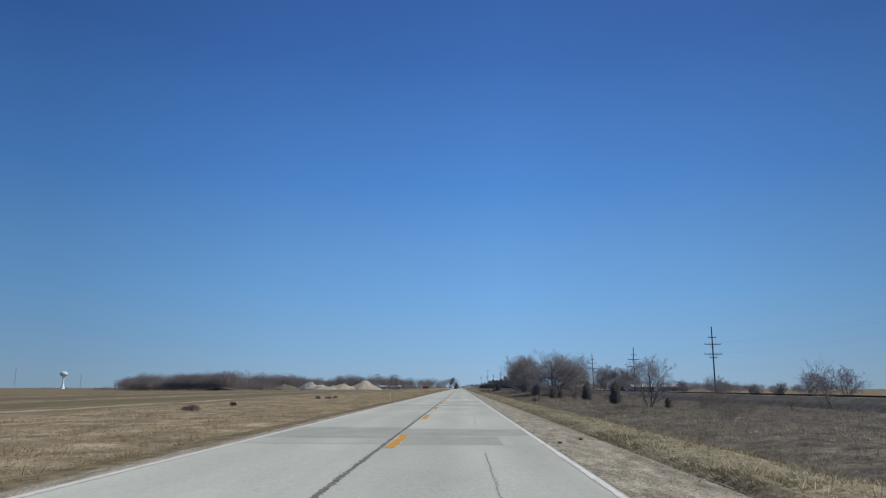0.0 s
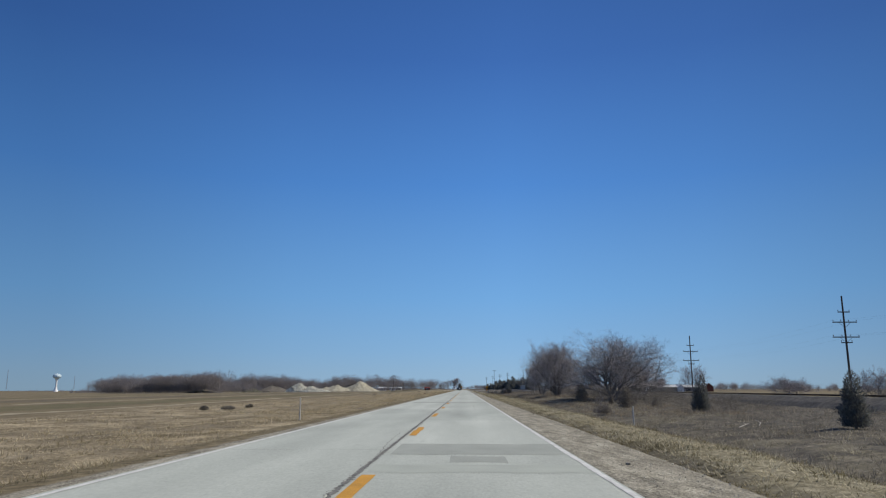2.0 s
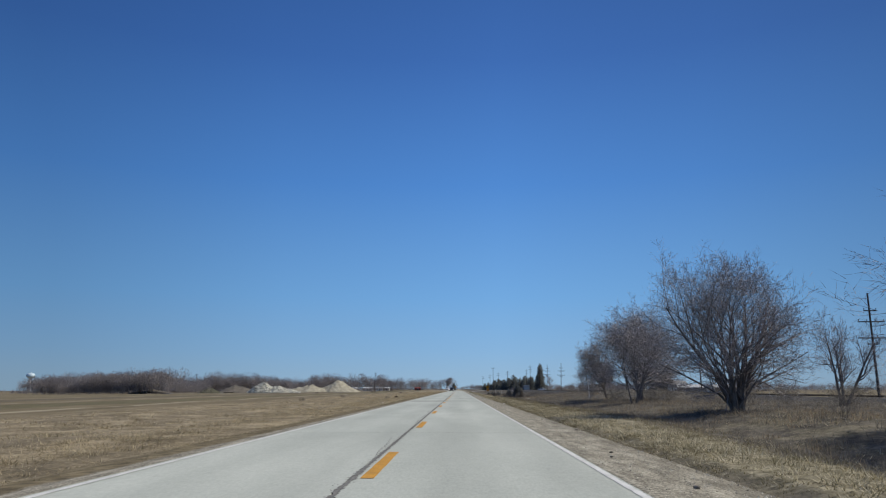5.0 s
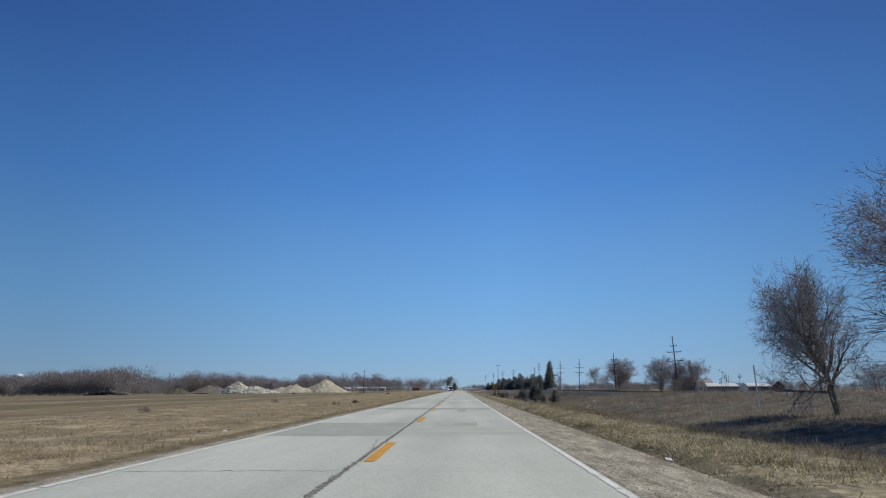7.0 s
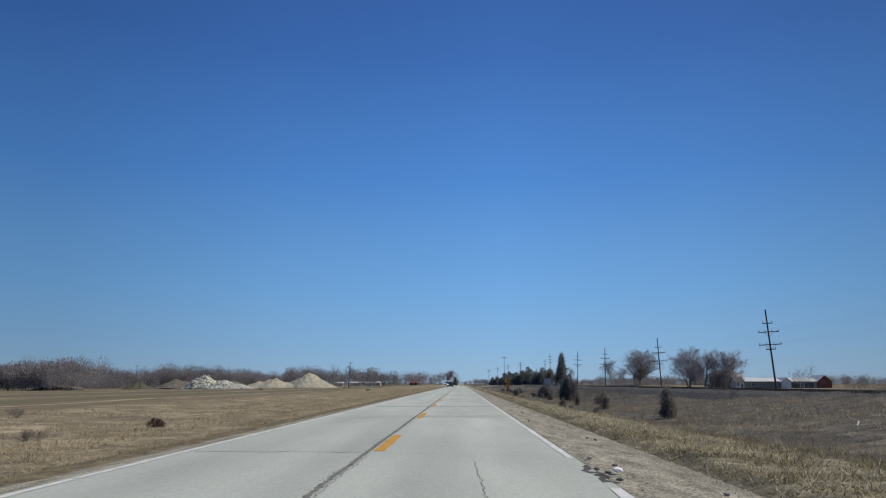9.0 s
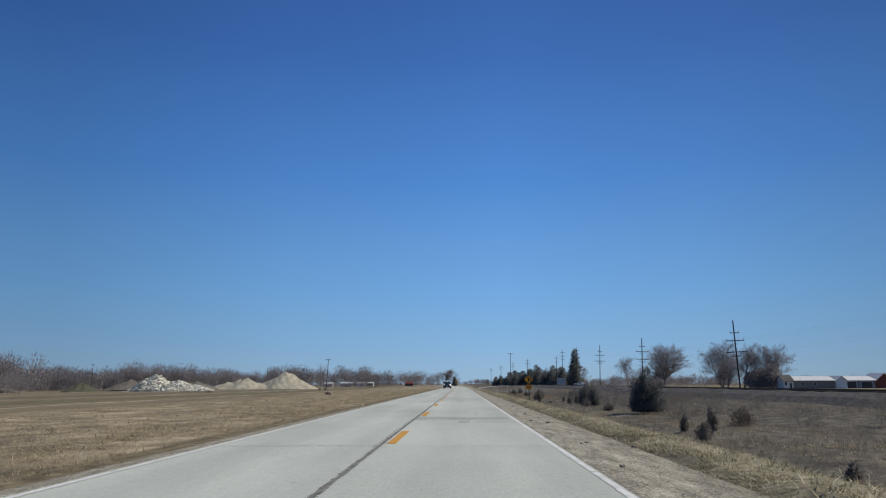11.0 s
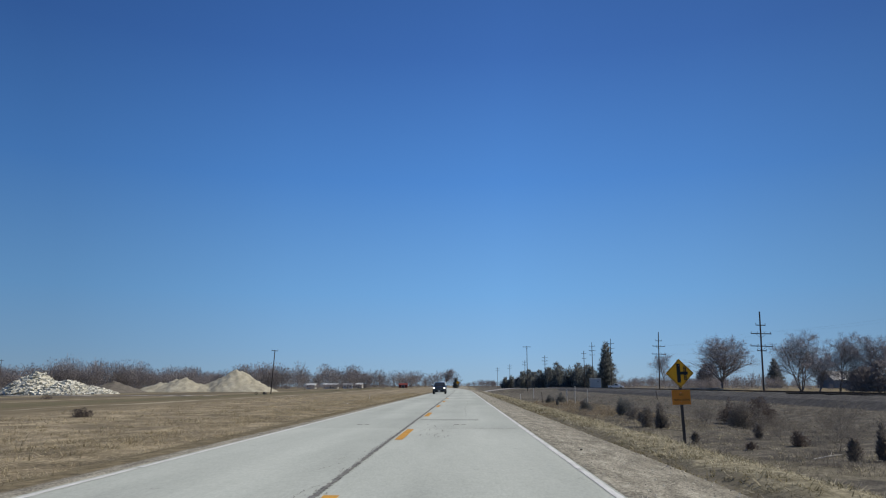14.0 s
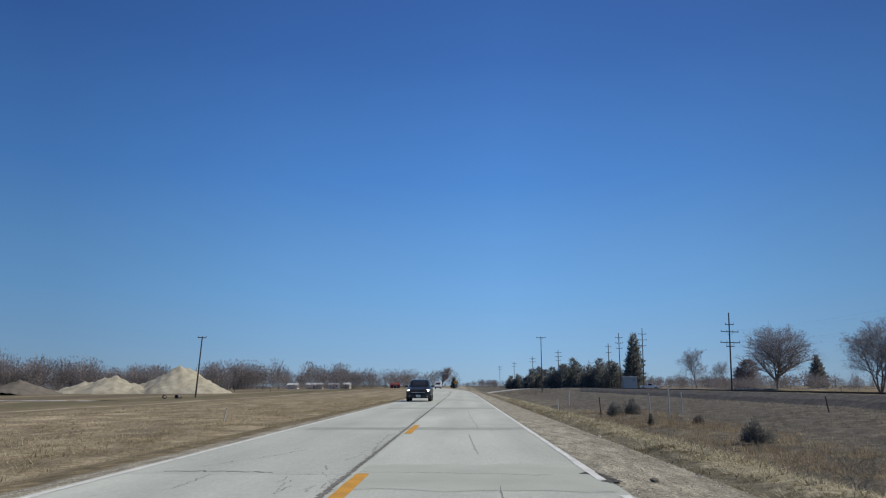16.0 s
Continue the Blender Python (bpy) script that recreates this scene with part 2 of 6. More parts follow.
BARK = material("grey_brown_bark", ((0.10, 0.088, 0.08), (0.25, 0.22, 0.198)), scale=3, fine=25, bump=0.6)
TWIG = material("bare_twigs", ((0.19, 0.17, 0.168), (0.49, 0.445, 0.42)), scale=1, fine=10, bump=0, island=0.6)
FAR_TWIG = material("far_bare_twigs", ((0.24, 0.215, 0.212), (0.42, 0.375, 0.36)), scale=0.2, fine=3, bump=0, island=0.3)
FUZZ = leafy(material("far_twig_mass", ((0.21, 0.192, 0.192), (0.34, 0.31, 0.30)), scale=0.06, fine=2, bump=0, island=0.25), 0.35)
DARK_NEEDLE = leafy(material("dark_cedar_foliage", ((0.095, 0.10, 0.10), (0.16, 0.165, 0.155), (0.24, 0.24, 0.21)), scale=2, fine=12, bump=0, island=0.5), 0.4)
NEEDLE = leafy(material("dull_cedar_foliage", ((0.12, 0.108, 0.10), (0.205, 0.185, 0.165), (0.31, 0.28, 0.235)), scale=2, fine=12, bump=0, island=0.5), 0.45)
MAROON = material("maroon_twiggy_bush", ((0.05, 0.028, 0.026), (0.12, 0.07, 0.06)), scale=2, fine=12, bump=0, island=0.5)
SCRUB_BROWN = leafy(material("dark_brown_scrub", ((0.085, 0.07, 0.064), (0.20, 0.165, 0.145)), scale=2, fine=12, bump=0, island=0.5), 0.4)
SPRUCE = leafy(material("dark_spruce_needles", ((0.13, 0.139, 0.137), (0.28, 0.287, 0.258)), scale=1, fine=8, bump=0, island=0.5), 0.45)
STRAW = leafy(material("straw_grass", ((0.13, 0.117, 0.07), (0.34, 0.308, 0.205), (0.66, 0.60, 0.45)), scale=0.9, fine=3, bump=0, island=0.5, spec=0.1))
STRAW_LEFT = leafy(material("tan_dead_grass", ((0.20, 0.165, 0.10), (0.36, 0.30, 0.19), (0.58, 0.505, 0.35)), scale=0.5, fine=3, bump=0, island=0.45, spec=0.1), 0.5)
WEED = leafy(material("brown_dry_weeds", ((0.108, 0.098, 0.086), (0.182, 0.164, 0.14), (0.325, 0.296, 0.245)), scale=0.12, fine=1.5, bump=0, island=0.5, spec=0.1), 0.5)
RUSSET = leafy(material("russet_dry_grass", ((0.17, 0.128, 0.083), (0.28, 0.217, 0.142), (0.44, 0.36, 0.25)), scale=0.4, fine=2, bump=0, island=0.45, spec=0.1), 0.5)
SOD = leafy(material("olive_brown_sod", ((0.10, 0.086, 0.048), (0.19, 0.162, 0.092), (0.32, 0.275, 0.165)), scale=0.5, fine=3, bump=0, island=0.5, spec=0.1), 0.45)
POLE_WOOD = material("weathered_pole_wood", ((0.05, 0.042, 0.035), (0.12, 0.10, 0.085)), scale=2, fine=30, stretch=(6, 6, 0.6), bump=0.4)
POST_WOOD = material("grey_post_wood", ((0.42, 0.39, 0.33), (0.68, 0.645, 0.575)), scale=4, fine=30, stretch=(6, 6, 0.6), bump=0.3)
WIRE = plain("dark_wire", (0.05, 0.05, 0.05))
GLASSY = plain("insulator_porcelain", (0.18, 0.16, 0.14), rough=0.3)
SIGN_YELLOW = plain("sign_yellow_sheeting", (0.95, 0.40, 0.010), rough=0.4, scale=3)
SIGN_ORANGE = plain("faded_orange_sheeting", (0.72, 0.24, 0.025), rough=0.5, scale=3)
SIGN_BLACK = plain("sign_black", (0.018, 0.018, 0.018), rough=0.5)
SIGN_LETTER = plain("faded_black_lettering", (0.10, 0.045, 0.02), rough=0.6)
SIGN_BACK = plain("bare_aluminium", (0.45, 0.45, 0.45), rough=0.4, metal=0.8)
SAND = material("pale_crushed_stone", ((0.22, 0.20, 0.15), (0.34, 0.315, 0.24), (0.45, 0.42, 0.33)), scale=0.4, fine=6, bump=0.6, bump_size=0.1)
EARTH = material("grey_earth_mound", ((0.085, 0.076, 0.062), (0.175, 0.156, 0.128)), scale=0.4, fine=5, bump=0.6, bump_size=0.1)
GREEN_EARTH = material("weedy_green_earth", ((0.035, 0.037, 0.024), (0.07, 0.07, 0.045), (0.12, 0.11, 0.075)), scale=0.6, fine=5, bump=0.6, bump_size=0.1)
RUBBLE = material("broken_white_concrete", ((0.40, 0.38, 0.31), (0.55, 0.53, 0.45), (0.69, 0.67, 0.585)), scale=0.8, fine=9, island=0.35, bump=0.4)
STEEL_WHITE = plain("white_painted_steel", (0.72, 0.73, 0.72), rough=0.45)
SIDING_WHITE = material("white_siding", ((0.55, 0.55, 0.53), (0.74, 0.74, 0.72)), scale=1, fine=20, stretch=(0.4, 0.4, 4))
SIDING_DULL = material("dull_far_siding", ((0.34, 0.34, 0.33), (0.48, 0.48, 0.46)), scale=1, fine=20, stretch=(0.4, 0.4, 4))
# a pale wall's shaded side, its shade put into a tan-grey colour
SIDING_SHADED = material("shaded_pale_boards", ((0.15, 0.135, 0.12), (0.25, 0.225, 0.20)), scale=1, fine=20, stretch=(4, 4, 0.4))
SIDING_RED = material("barn_red_boards", ((0.12, 0.04, 0.03), (0.20, 0.07, 0.05)), scale=1, fine=20, stretch=(4, 4, 0.4))
SIDING_BRIGHT = material("bright_red_boards", ((0.13, 0.03, 0.027), (0.20, 0.044, 0.036)), scale=1, fine=20, stretch=(4, 4, 0.4))
SIDING_GREY = material("grey_steel_wall", ((0.13, 0.14, 0.15), (0.22, 0.23, 0.24)), scale=1, fine=20, stretch=(4, 4, 0.4))
ROOF_PALE = material("pale_metal_roof", ((0.42, 0.43, 0.43), (0.62, 0.63, 0.62)), scale=0.5, fine=12, rough=0.5, stretch=(4, 0.4, 1))
ROOF_DULL = material("dull_metal_roof", ((0.17, 0.17, 0.17), (0.27, 0.27, 0.265)), scale=0.5, fine=12, rough=0.6, stretch=(4, 0.4, 1))
ROOF_DARK = material("dark_shingle_roof", ((0.05, 0.047, 0.045), (0.12, 0.115, 0.11)), scale=1, fine=14)
# indoor shade as a dark colour, for panels set on closed walls
OPENING_SHADE = plain("painted_interior_shade", (0.05, 0.05, 0.053), rough=0.8)
WINDOW_GLASS = plain("window_glass", (0.03, 0.035, 0.04), rough=0.08)
CAR_PAINT = plain("dark_grey_car_paint", (0.045, 0.05, 0.06), rough=0.22, metal=0.4)
CAR_WHITE = plain("white_car_paint", (0.75, 0.75, 0.75), rough=0.25)
RUBBER = plain("tyre_rubber", (0.02, 0.02, 0.02), rough=0.85)
ALLOY = plain("alloy_wheel", (0.5, 0.5, 0.5), rough=0.3, metal=0.9)
LAMP_GLASS = plain("headlamp_lens", (0.75, 0.75, 0.72), rough=0.1)
TAIL_RED = plain("red_lamp", (0.35, 0.015, 0.01), rough=0.2)
TOWER_BLUE = plain("pale_blue_tank_paint", (0.50, 0.62, 0.68), rough=0.4, scale=0.1)
TOWER_WHITE = plain("white_tank_stem_paint", (0.74, 0.75, 0.75), rough=0.4, scale=0.1)
LITTER = plain("white_litter", (0.75, 0.74, 0.72), rough=0.6)
STONE = material("shoulder_stones", ((0.10, 0.09, 0.075), (0.30, 0.27, 0.22)), scale=9, fine=40, objects=0.6)

PEBBLE = material("tan_gravel_stones", ((0.25, 0.228, 0.18), (0.38, 0.35, 0.285), (0.58, 0.55, 0.46)), scale=1, fine=8, bump=0, island=0.7)


# ---------------------------------------------------------------- mesh helpers
def mesh_np(name, verts, faces, mat, smooth=False):
    """faces: an (n, 3) or (n, 4) array, or a list of such arrays."""
    me = bpy.data.meshes.new(name)
    groups = faces if isinstance(faces, list) else [faces]
    groups = [np.asarray(f, np.int32) for f in groups if len(f)]
    verts = np.asarray(verts, np.float32)
    me.vertices.add(len(verts))
    me.vertices.foreach_set("co", verts.ravel())
    loops = np.concatenate([f.ravel() for f in groups])
    sizes = np.concatenate([np.full(len(f), f.shape[1], np.int32) for f in groups])
    me.loops.add(len(loops))
    me.loops.foreach_set("vertex_index", loops)
    me.polygons.add(len(sizes))
    me.polygons.foreach_set("loop_start", np.concatenate(([0], np.cumsum(sizes)[:-1])).astype(np.int32))
    me.polygons.foreach_set("loop_total", sizes)
    me.update(calc_edges=True)
    me.polygons.foreach_set("use_smooth", np.full(len(sizes), smooth))
    me.materials.append(mat)
    return me


def mesh_bm(name, bm, mat):
    me = bpy.data.meshes.new(name)
    bmesh.ops.recalc_face_normals(bm, faces=bm.faces)
    bm.to_mesh(me)
    bm.free()
    me.materials.append(mat)
    return me


def part(name, data, parent, label="", at=None):
    ob = new(name, data)
    ob.parent = parent
    if at is not None:
        ob.matrix_basis = at
    return tagged(ob, label=label)


def thing(name, m, label, category, group="", kind=""):
    ob = new(name)
    ob.empty_display_size = 0.3
    ob.matrix_basis = m
    return tagged(ob, label, category, group, kind)


def box(bm, size, at=(0, 0, 0), bevel=0.0, turn=None):
    m = Matrix.Translation(at) @ (turn or Matrix()) @ Matrix.Diagonal((*size, 1))
    g = bmesh.ops.create_cube(bm, size=1, matrix=m)
    if bevel:
        edges = list({e for v in g["verts"] for e in v.link_edges})
        bmesh.ops.bevel(bm, geom=edges, offset=bevel, segments=1, affect="EDGES")


def boxes(name, mat, *specs, bevel=0.0):
    bm = bmesh.new()
    for size, at in specs:
        box(bm, size, at, bevel)
    return mesh_bm(name, bm, mat)


def rod(bm, p, q, r0, r1=None, sides=8):
    p, q = Vector(p), Vector(q)
    d = q - p
    m = Matrix.Translation((p + q) / 2) @ d.to_track_quat("Z", "Y").to_matrix().to_4x4()
    bmesh.ops.create_cone(bm, cap_ends=True, segments=sides, radius1=r0, radius2=r0 if r1 is None else r1, depth=d.length, matrix=m)


def rods(name, mat, *specs, sides=8):
    bm = bmesh.new()
    for s in specs:
        rod(bm, *s, sides=sides)
    return mesh_bm(name, bm, mat)


def prism(name, mat, outline, x0, x1, bevel=0.0):
    """A profile in (y, z) drawn out from x0 to x1."""
    bm = bmesh.new()
    f = bm.faces.new([bm.verts.new((x0, y, z)) for y, z in outline])
    g = bmesh.ops.extrude_face_region(bm, geom=[f])
    bmesh.ops.translate(bm, vec=(x1 - x0, 0, 0), verts=[v for v in g["geom"] if isinstance(v, bmesh.types.BMVert)])
    if bevel:
        bmesh.ops.bevel(bm, geom=list(bm.edges), offset=bevel, segments=2, affect="EDGES")
    return mesh_bm(name, bm, mat)


def tubes(p0, p1, r0, r1, sides=3):
    """Vertices and quads of many tapered tubes at once."""
    p0, p1, r0, r1 = (np.asarray(a, float) for a in (p0, p1, r0, r1))
    d = p1 - p0
    d /= np.linalg.norm(d, axis=1, keepdims=True) + 1e-9
    ref = np.where(np.abs(d[:, 2:3]) > 0.9, np.array([[1.0, 0, 0]]), np.array([[0, 0, 1.0]]))
    u = np.cross(d, ref)
    u /= np.linalg.norm(u, axis=1, keepdims=True) + 1e-9
    w = np.cross(d, u)
    a = np.arange(sides) * 2 * np.pi / sides
    ring = np.cos(a)[None, :, None] * u[:, None] + np.sin(a)[None, :, None] * w[:, None]
    lo, hi = p0[:, None] + ring * r0[:, None, None], p1[:, None] + ring * r1[:, None, None]
    v = np.concatenate([lo, hi], 1).reshape(-1, 3)
    k = np.arange(sides)
    q = np.stack([k, (k + 1) % sides, sides + (k + 1) % sides, sides + k], 1)
    f = (np.arange(len(p0)) * 2 * sides)[:, None, None] + q[None]
    return v, f.reshape(-1, 4)


# ---------------------------------------------------------------- the lie of the land
def bend(y):
    """How far the road has swung from its straight line."""
    y = np.asarray(y, float)
    return -7.0 * (np.clip(y - 455, 0, 400) / 185) ** 2


def smooth(x, a, b):
    t = np.clip((np.asarray(x, float) - a) / (b - a), 0, 1)
    return t * t * (3 - 2 * t)


def bumps(x, y):
    return (np.sin(x * 1.7 + 1.3 * np.sin(y * 0.61)) * np.sin(y * 0.83 + x * 0.4) + 0.6 * np.sin(x * 3.9 + y * 2.3) * np.sin(y * 3.1 - x * 1.2)) * 0.5


def land(x, y):
    x, y = np.asarray(x, float), np.asarray(y, float)
    u = x - bend(y)
    # right of the pavement: shoulder, lip, ditch, rough ground up to the railway
    rough = -0.6 + 0.7 * smooth(y, 118, 152) - 0.15 * smooth(y, 165, 180) * (1 - smooth(y, 198, 212)) - 1.65 * smooth(y, 205, 305) + 0.15 * smooth(y, 390, 450)
    ridge = (0.65 * smooth(y, 172, 212) + 0.55 * smooth(y, 205, 255)) * (1 - smooth(y, 258, 300)) * smooth(u, 11, 24) * (1 - smooth(u, 28, 33))
    ditch = -0.35 * np.exp(-((u - 9.0) / 2.2) ** 2)
    right = -0.014 - 0.075 * smooth(u, 1.95, 3.4) - 0.24 * smooth(u, 3.4, 4.05) + (0.12 + 0.05 * np.sin(y * 0.9) * np.sin(y * 0.31)) * smooth(u + 0.07 * np.sin(y * 1.7) + 0.12 * np.sin(y * 0.63), 4.05, 4.7)
    k = smooth(u, 5.0, 9.5)
    right = right * (1 - k) + (rough + ridge) * k + ditch * k
    right += 0.85 * smooth(u, 18, 30) * smooth(y, 260, 320) * (1 - smooth(u, 40, 60))
    right += -0.35 * smooth(u, 40, 60) - (rough + 0.6) * smooth(u, 40, 60)
    left = -0.03 - 0.06 * smooth(-u, 5.0, 5.8) - 0.20 * smooth(-u, 5.8, 7.5) - 0.18 * smooth(-u, 9, 16) - 0.45 * smooth(-u, 20, 60)
    z = np.where(u > -1.6, right, left)
    off = np.where(u > -1.6, u - 3.4, -5.7 - u)
    z = z + bumps(x, y) * (0.05 + 0.05 * smooth(u, 5, 9)) * smooth(off, 0, 1.5) + bumps(x * 0.23, y * 0.19) * 0.12 * smooth(off, 3, 8)
    # the side road's bank up to the crossing
    bank = smooth(u, 3, 24) * (1 - smooth(np.abs(y - 575 - 0.25 * u), 4, 12))
    z = z * (1 - bank) + 0.2 * bank
    under = smooth(u, -4.96, -4.8) * (1 - smooth(u, 1.7, 1.9))
    z = z * (1 - under) - 0.15 * under
    far = np.clip((np.abs(x) - 150) / 100, 0, 1)
    # the fields on the left fall away gently
    fall = 0.010 * np.clip(-x - 90, 0, 160) + 0.005 * np.clip(-x - 250, 0, 3000)
    return z * (1 - far) - 1.0 * far - fall


def land_at(x, y):
    return float(land(x, y))


gx = np.unique(np.concatenate([[-4000, -2500, -1500, -900, -600, -400, -300, -240, -190, -150, -125, -100, -85], np.arange(-70, -20, 3.0), np.arange(-20, -8, 0.8),
                               np.arange(-8, -4.6, 0.2), [-3.5, -1.5, 0.5], [1.6, 1.7, 1.8, 1.9, 1.96], np.arange(2.1, 3.9, 0.2), np.arange(3.9, 4.7, 0.08), np.arange(4.7, 5.6, 0.2), np.arange(5.6, 12, 0.4), np.arange(12, 45, 1.0),
                               [50, 58, 66, 80, 100, 125, 150, 200, 260, 340, 450, 700, 1100, 1800, 2800, 4000]]))
gy = np.unique(np.concatenate([[-400, -250, -150, -90, -60, -40, -25, -15], np.arange(-10, 440, 1.5), np.arange(440, 660, 3.0), np.arange(660, 900, 15), [950, 1050, 1200, 1500, 2000, 2700, 3500, 4600]]))
GX, GY = np.meshgrid(gx, gy)
GXB = GX + np.where(np.abs(GX) < 45, bend(GY), 0)
nx, ny = len(gx), len(gy)
idx = np.arange(nx * ny).reshape(ny, nx)
quads = np.stack([idx[:-1, :-1], idx[:-1, 1:], idx[1:, 1:], idx[1:, :-1]], -1).reshape(-1, 4)
ground = new("ground", mesh_np("ground", np.stack([GXB, GY, land(GXB, GY)], -1).reshape(-1, 3), quads, GROUND, True))
tagged(ground, "flat dead-grass verges and brown stubble field with gravel shoulders", "ground", kind="structure")

# ---------------------------------------------------------------- pavement
rng = np.random.default_rng(5)
JOINT_X, EDGE_L, EDGE_R = -1.62, -4.95, 1.88
JOINTS = [-60, -40, -20, -8, 5, 16, 32, 47.5, 61, 74, 88, 101, 108, 122, 136, 150, 162, 173.6, 185.5, 204, 212.5, 223.6, 237, 248.5, 260, 272, 284, 295,
          311, 322, 336, 350, 362, 374.8, 386, 396.6, 414.6, 430, 445, 460, 475, 490, 505, 520, 535, 550, 565, 580, 595, 610, 625, 640, 660, 690, 730]
road = thing("road", Matrix(), "worn pale concrete two-lane road with cracked joints", "road", kind="structure")


def slab(x0, x1, y0, y1, top=0.0):
    """One concrete slab, its arrises rounded off, following the road's bend."""
    n = max(2, int((y1 - y0) / 4) + 1)
    ys = np.linspace(y0, y1, n)
    c = 0.018
    rings = [(x0, -0.2), (x0, top - c), (x0 + c, top), (x1 - c, top), (x1, top - c), (x1, -0.2)]
    v = []
    for k, y in enumerate(ys):
        s = float(bend(y))
        v += [(x + s, y, z) for x, z in rings]
    v = np.array(v)
    m = len(rings)
    f = [(a * m + b, a * m + b + 1, (a + 1) * m + b + 1, (a + 1) * m + b) for a in range(n - 1) for b in range(m - 1)]
    caps = [tuple(range(m))[::-1], tuple((n - 1) * m + b for b in range(m))]
    me = bpy.data.meshes.new("slab")
    me.from_pydata(v.tolist(), [], f + caps)
    me.materials.append(CONCRETE)
    return me


for y0, y1 in zip(JOINTS[:-1], JOINTS[1:]):
    for x0, x1 in ((EDGE_L, JOINT_X - 0.012), (JOINT_X + 0.012, EDGE_R)):
        part("slab", slab(x0, x1, y0 + 0.003, y1 - 0.003, rng.uniform(-0.0008, 0.0008)), road)
joint_bed = new("joint_bed", mesh_np("joint_bed", [(bend(y) + x, y, -0.03) for y in np.arange(-60, 731, 5.0) for x in (EDGE_L + 0.05, EDGE_R - 0.05)],
                                     np.array([(2 * k, 2 * k + 1, 2 * k + 3, 2 * k + 2) for k in range(158)]), TAR))
joint_bed.parent = road


def ragged(name, mat, path, width, z, rough=0.4, seed=0, step=0.25):
    """A flat strip with ragged edges along a path of points (x, y)."""
    r = np.random.default_rng(seed)
    path = np.asarray(path, float)
    seg = np.hypot(*np.diff(path, axis=0).T)
    s = np.concatenate([[0], np.cumsum(seg)])
    t = np.arange(0, s[-1] + step, step)
    x, y = np.interp(t, s, path[:, 0]), np.interp(t, s, path[:, 1])
    dx, dy = np.gradient(x), np.gradient(y)
    ln = np.hypot(dx, dy) + 1e-9
    nxv, nyv = -dy / ln, dx / ln
    wave = r.uniform(-1, 1, (2, len(t) + 4))
    if rough < 0.6:
        wave = 1.4 * (wave[:, :-4] + 2 * wave[:, 1:-3] + 3 * wave[:, 2:-2] + 2 * wave[:, 3:-1] + wave[:, 4:]) / 9
    w = width / 2 * (1 + rough * wave[:, :len(t)])
    x = x + bend(y)
    a = np.stack([x + nxv * w[0], y + nyv * w[0], np.full(len(t), z)], 1)
    b = np.stack([x - nxv * w[1], y - nyv * w[1], np.full(len(t), z)], 1)
    v = np.stack([a, b], 1).reshape(-1, 3)
    k = np.arange(len(t) - 1) * 2
    return mesh_np(name, v, np.stack([k, k + 1, k + 3, k + 2], 1), mat)


def wander(x0, y0, x1, y1, amp, seed, n=14):
    r = np.random.default_rng(seed)
    t = np.linspace(0, 1, n)
    off = np.cumsum(r.normal(0, 1, n))
    off = (off - np.interp(t, [0, 1], [off[0], off[-1]])) * amp / 4 + r.normal(0, amp, n) * np.sin(t * np.pi) ** 0.3
    ln = math.hypot(x1 - x0, y1 - y0)
    return np.stack([x0 + (x1 - x0) * t - (y1 - y0) / ln * off, y0 + (y1 - y0) * t + (x1 - x0) / ln * off], 1)


# repair bands across the slabs: x from, x to, y from, y to, dark
REPAIRS = [(-4.7, -1.7, 17.6, 22.2, 1), (-1.55, 1.75, 18.6, 21.6, 1), (-1.3, 0.9, 15.6, 18.4, 1), (-4.6, 1.8, 47.2, 49.4, 1), (-1.5, 1.8, 57.2, 58.4, 0), (-1.45, 1.85, 60.0, 62.6, 1),
           (-0.35, 0.6, 58.6, 59.85, 1), (-4.4, 1.85, 106.0, 109.4, 1), (-4.7, -1.7, 181.0, 187.6, 1), (-1.5, 1.85, 181.6, 185.2, 0), (-0.2, 0.55, 185.4, 187.8, 1), (-4.6, 1.8, 202.6, 206.4, 1),
           (-0.1, 0.35, 199.4, 202.4, 1), (0.5, 1.1, 199.6, 201.8, 0), (-4.2, 1.6, 236.0, 238.2, 0), (-4.4, 1.8, 247.4, 249.0, 1), (-1.58, 1.6, 281.9, 284.2, 1), (0.4, 1.75, 280.1, 281.6, 0), (-0.1, 0.27, 280.1, 281.6, 1), (-1.5, 1.8, 309.6, 312.4, 0),
           (-0.35, 0.2, 306.8, 309.4, 1), (-1.5, 1.9, 314.4, 318.2, 0), (-1.5, 0.6, 354.6, 355.8, 1), (-1.5, 1.8, 384.4, 387.4, 0), (-4.4, 1.8, 395.9, 397.2, 1), (-4.0, 1.8, 413.8, 415.6, 1)]
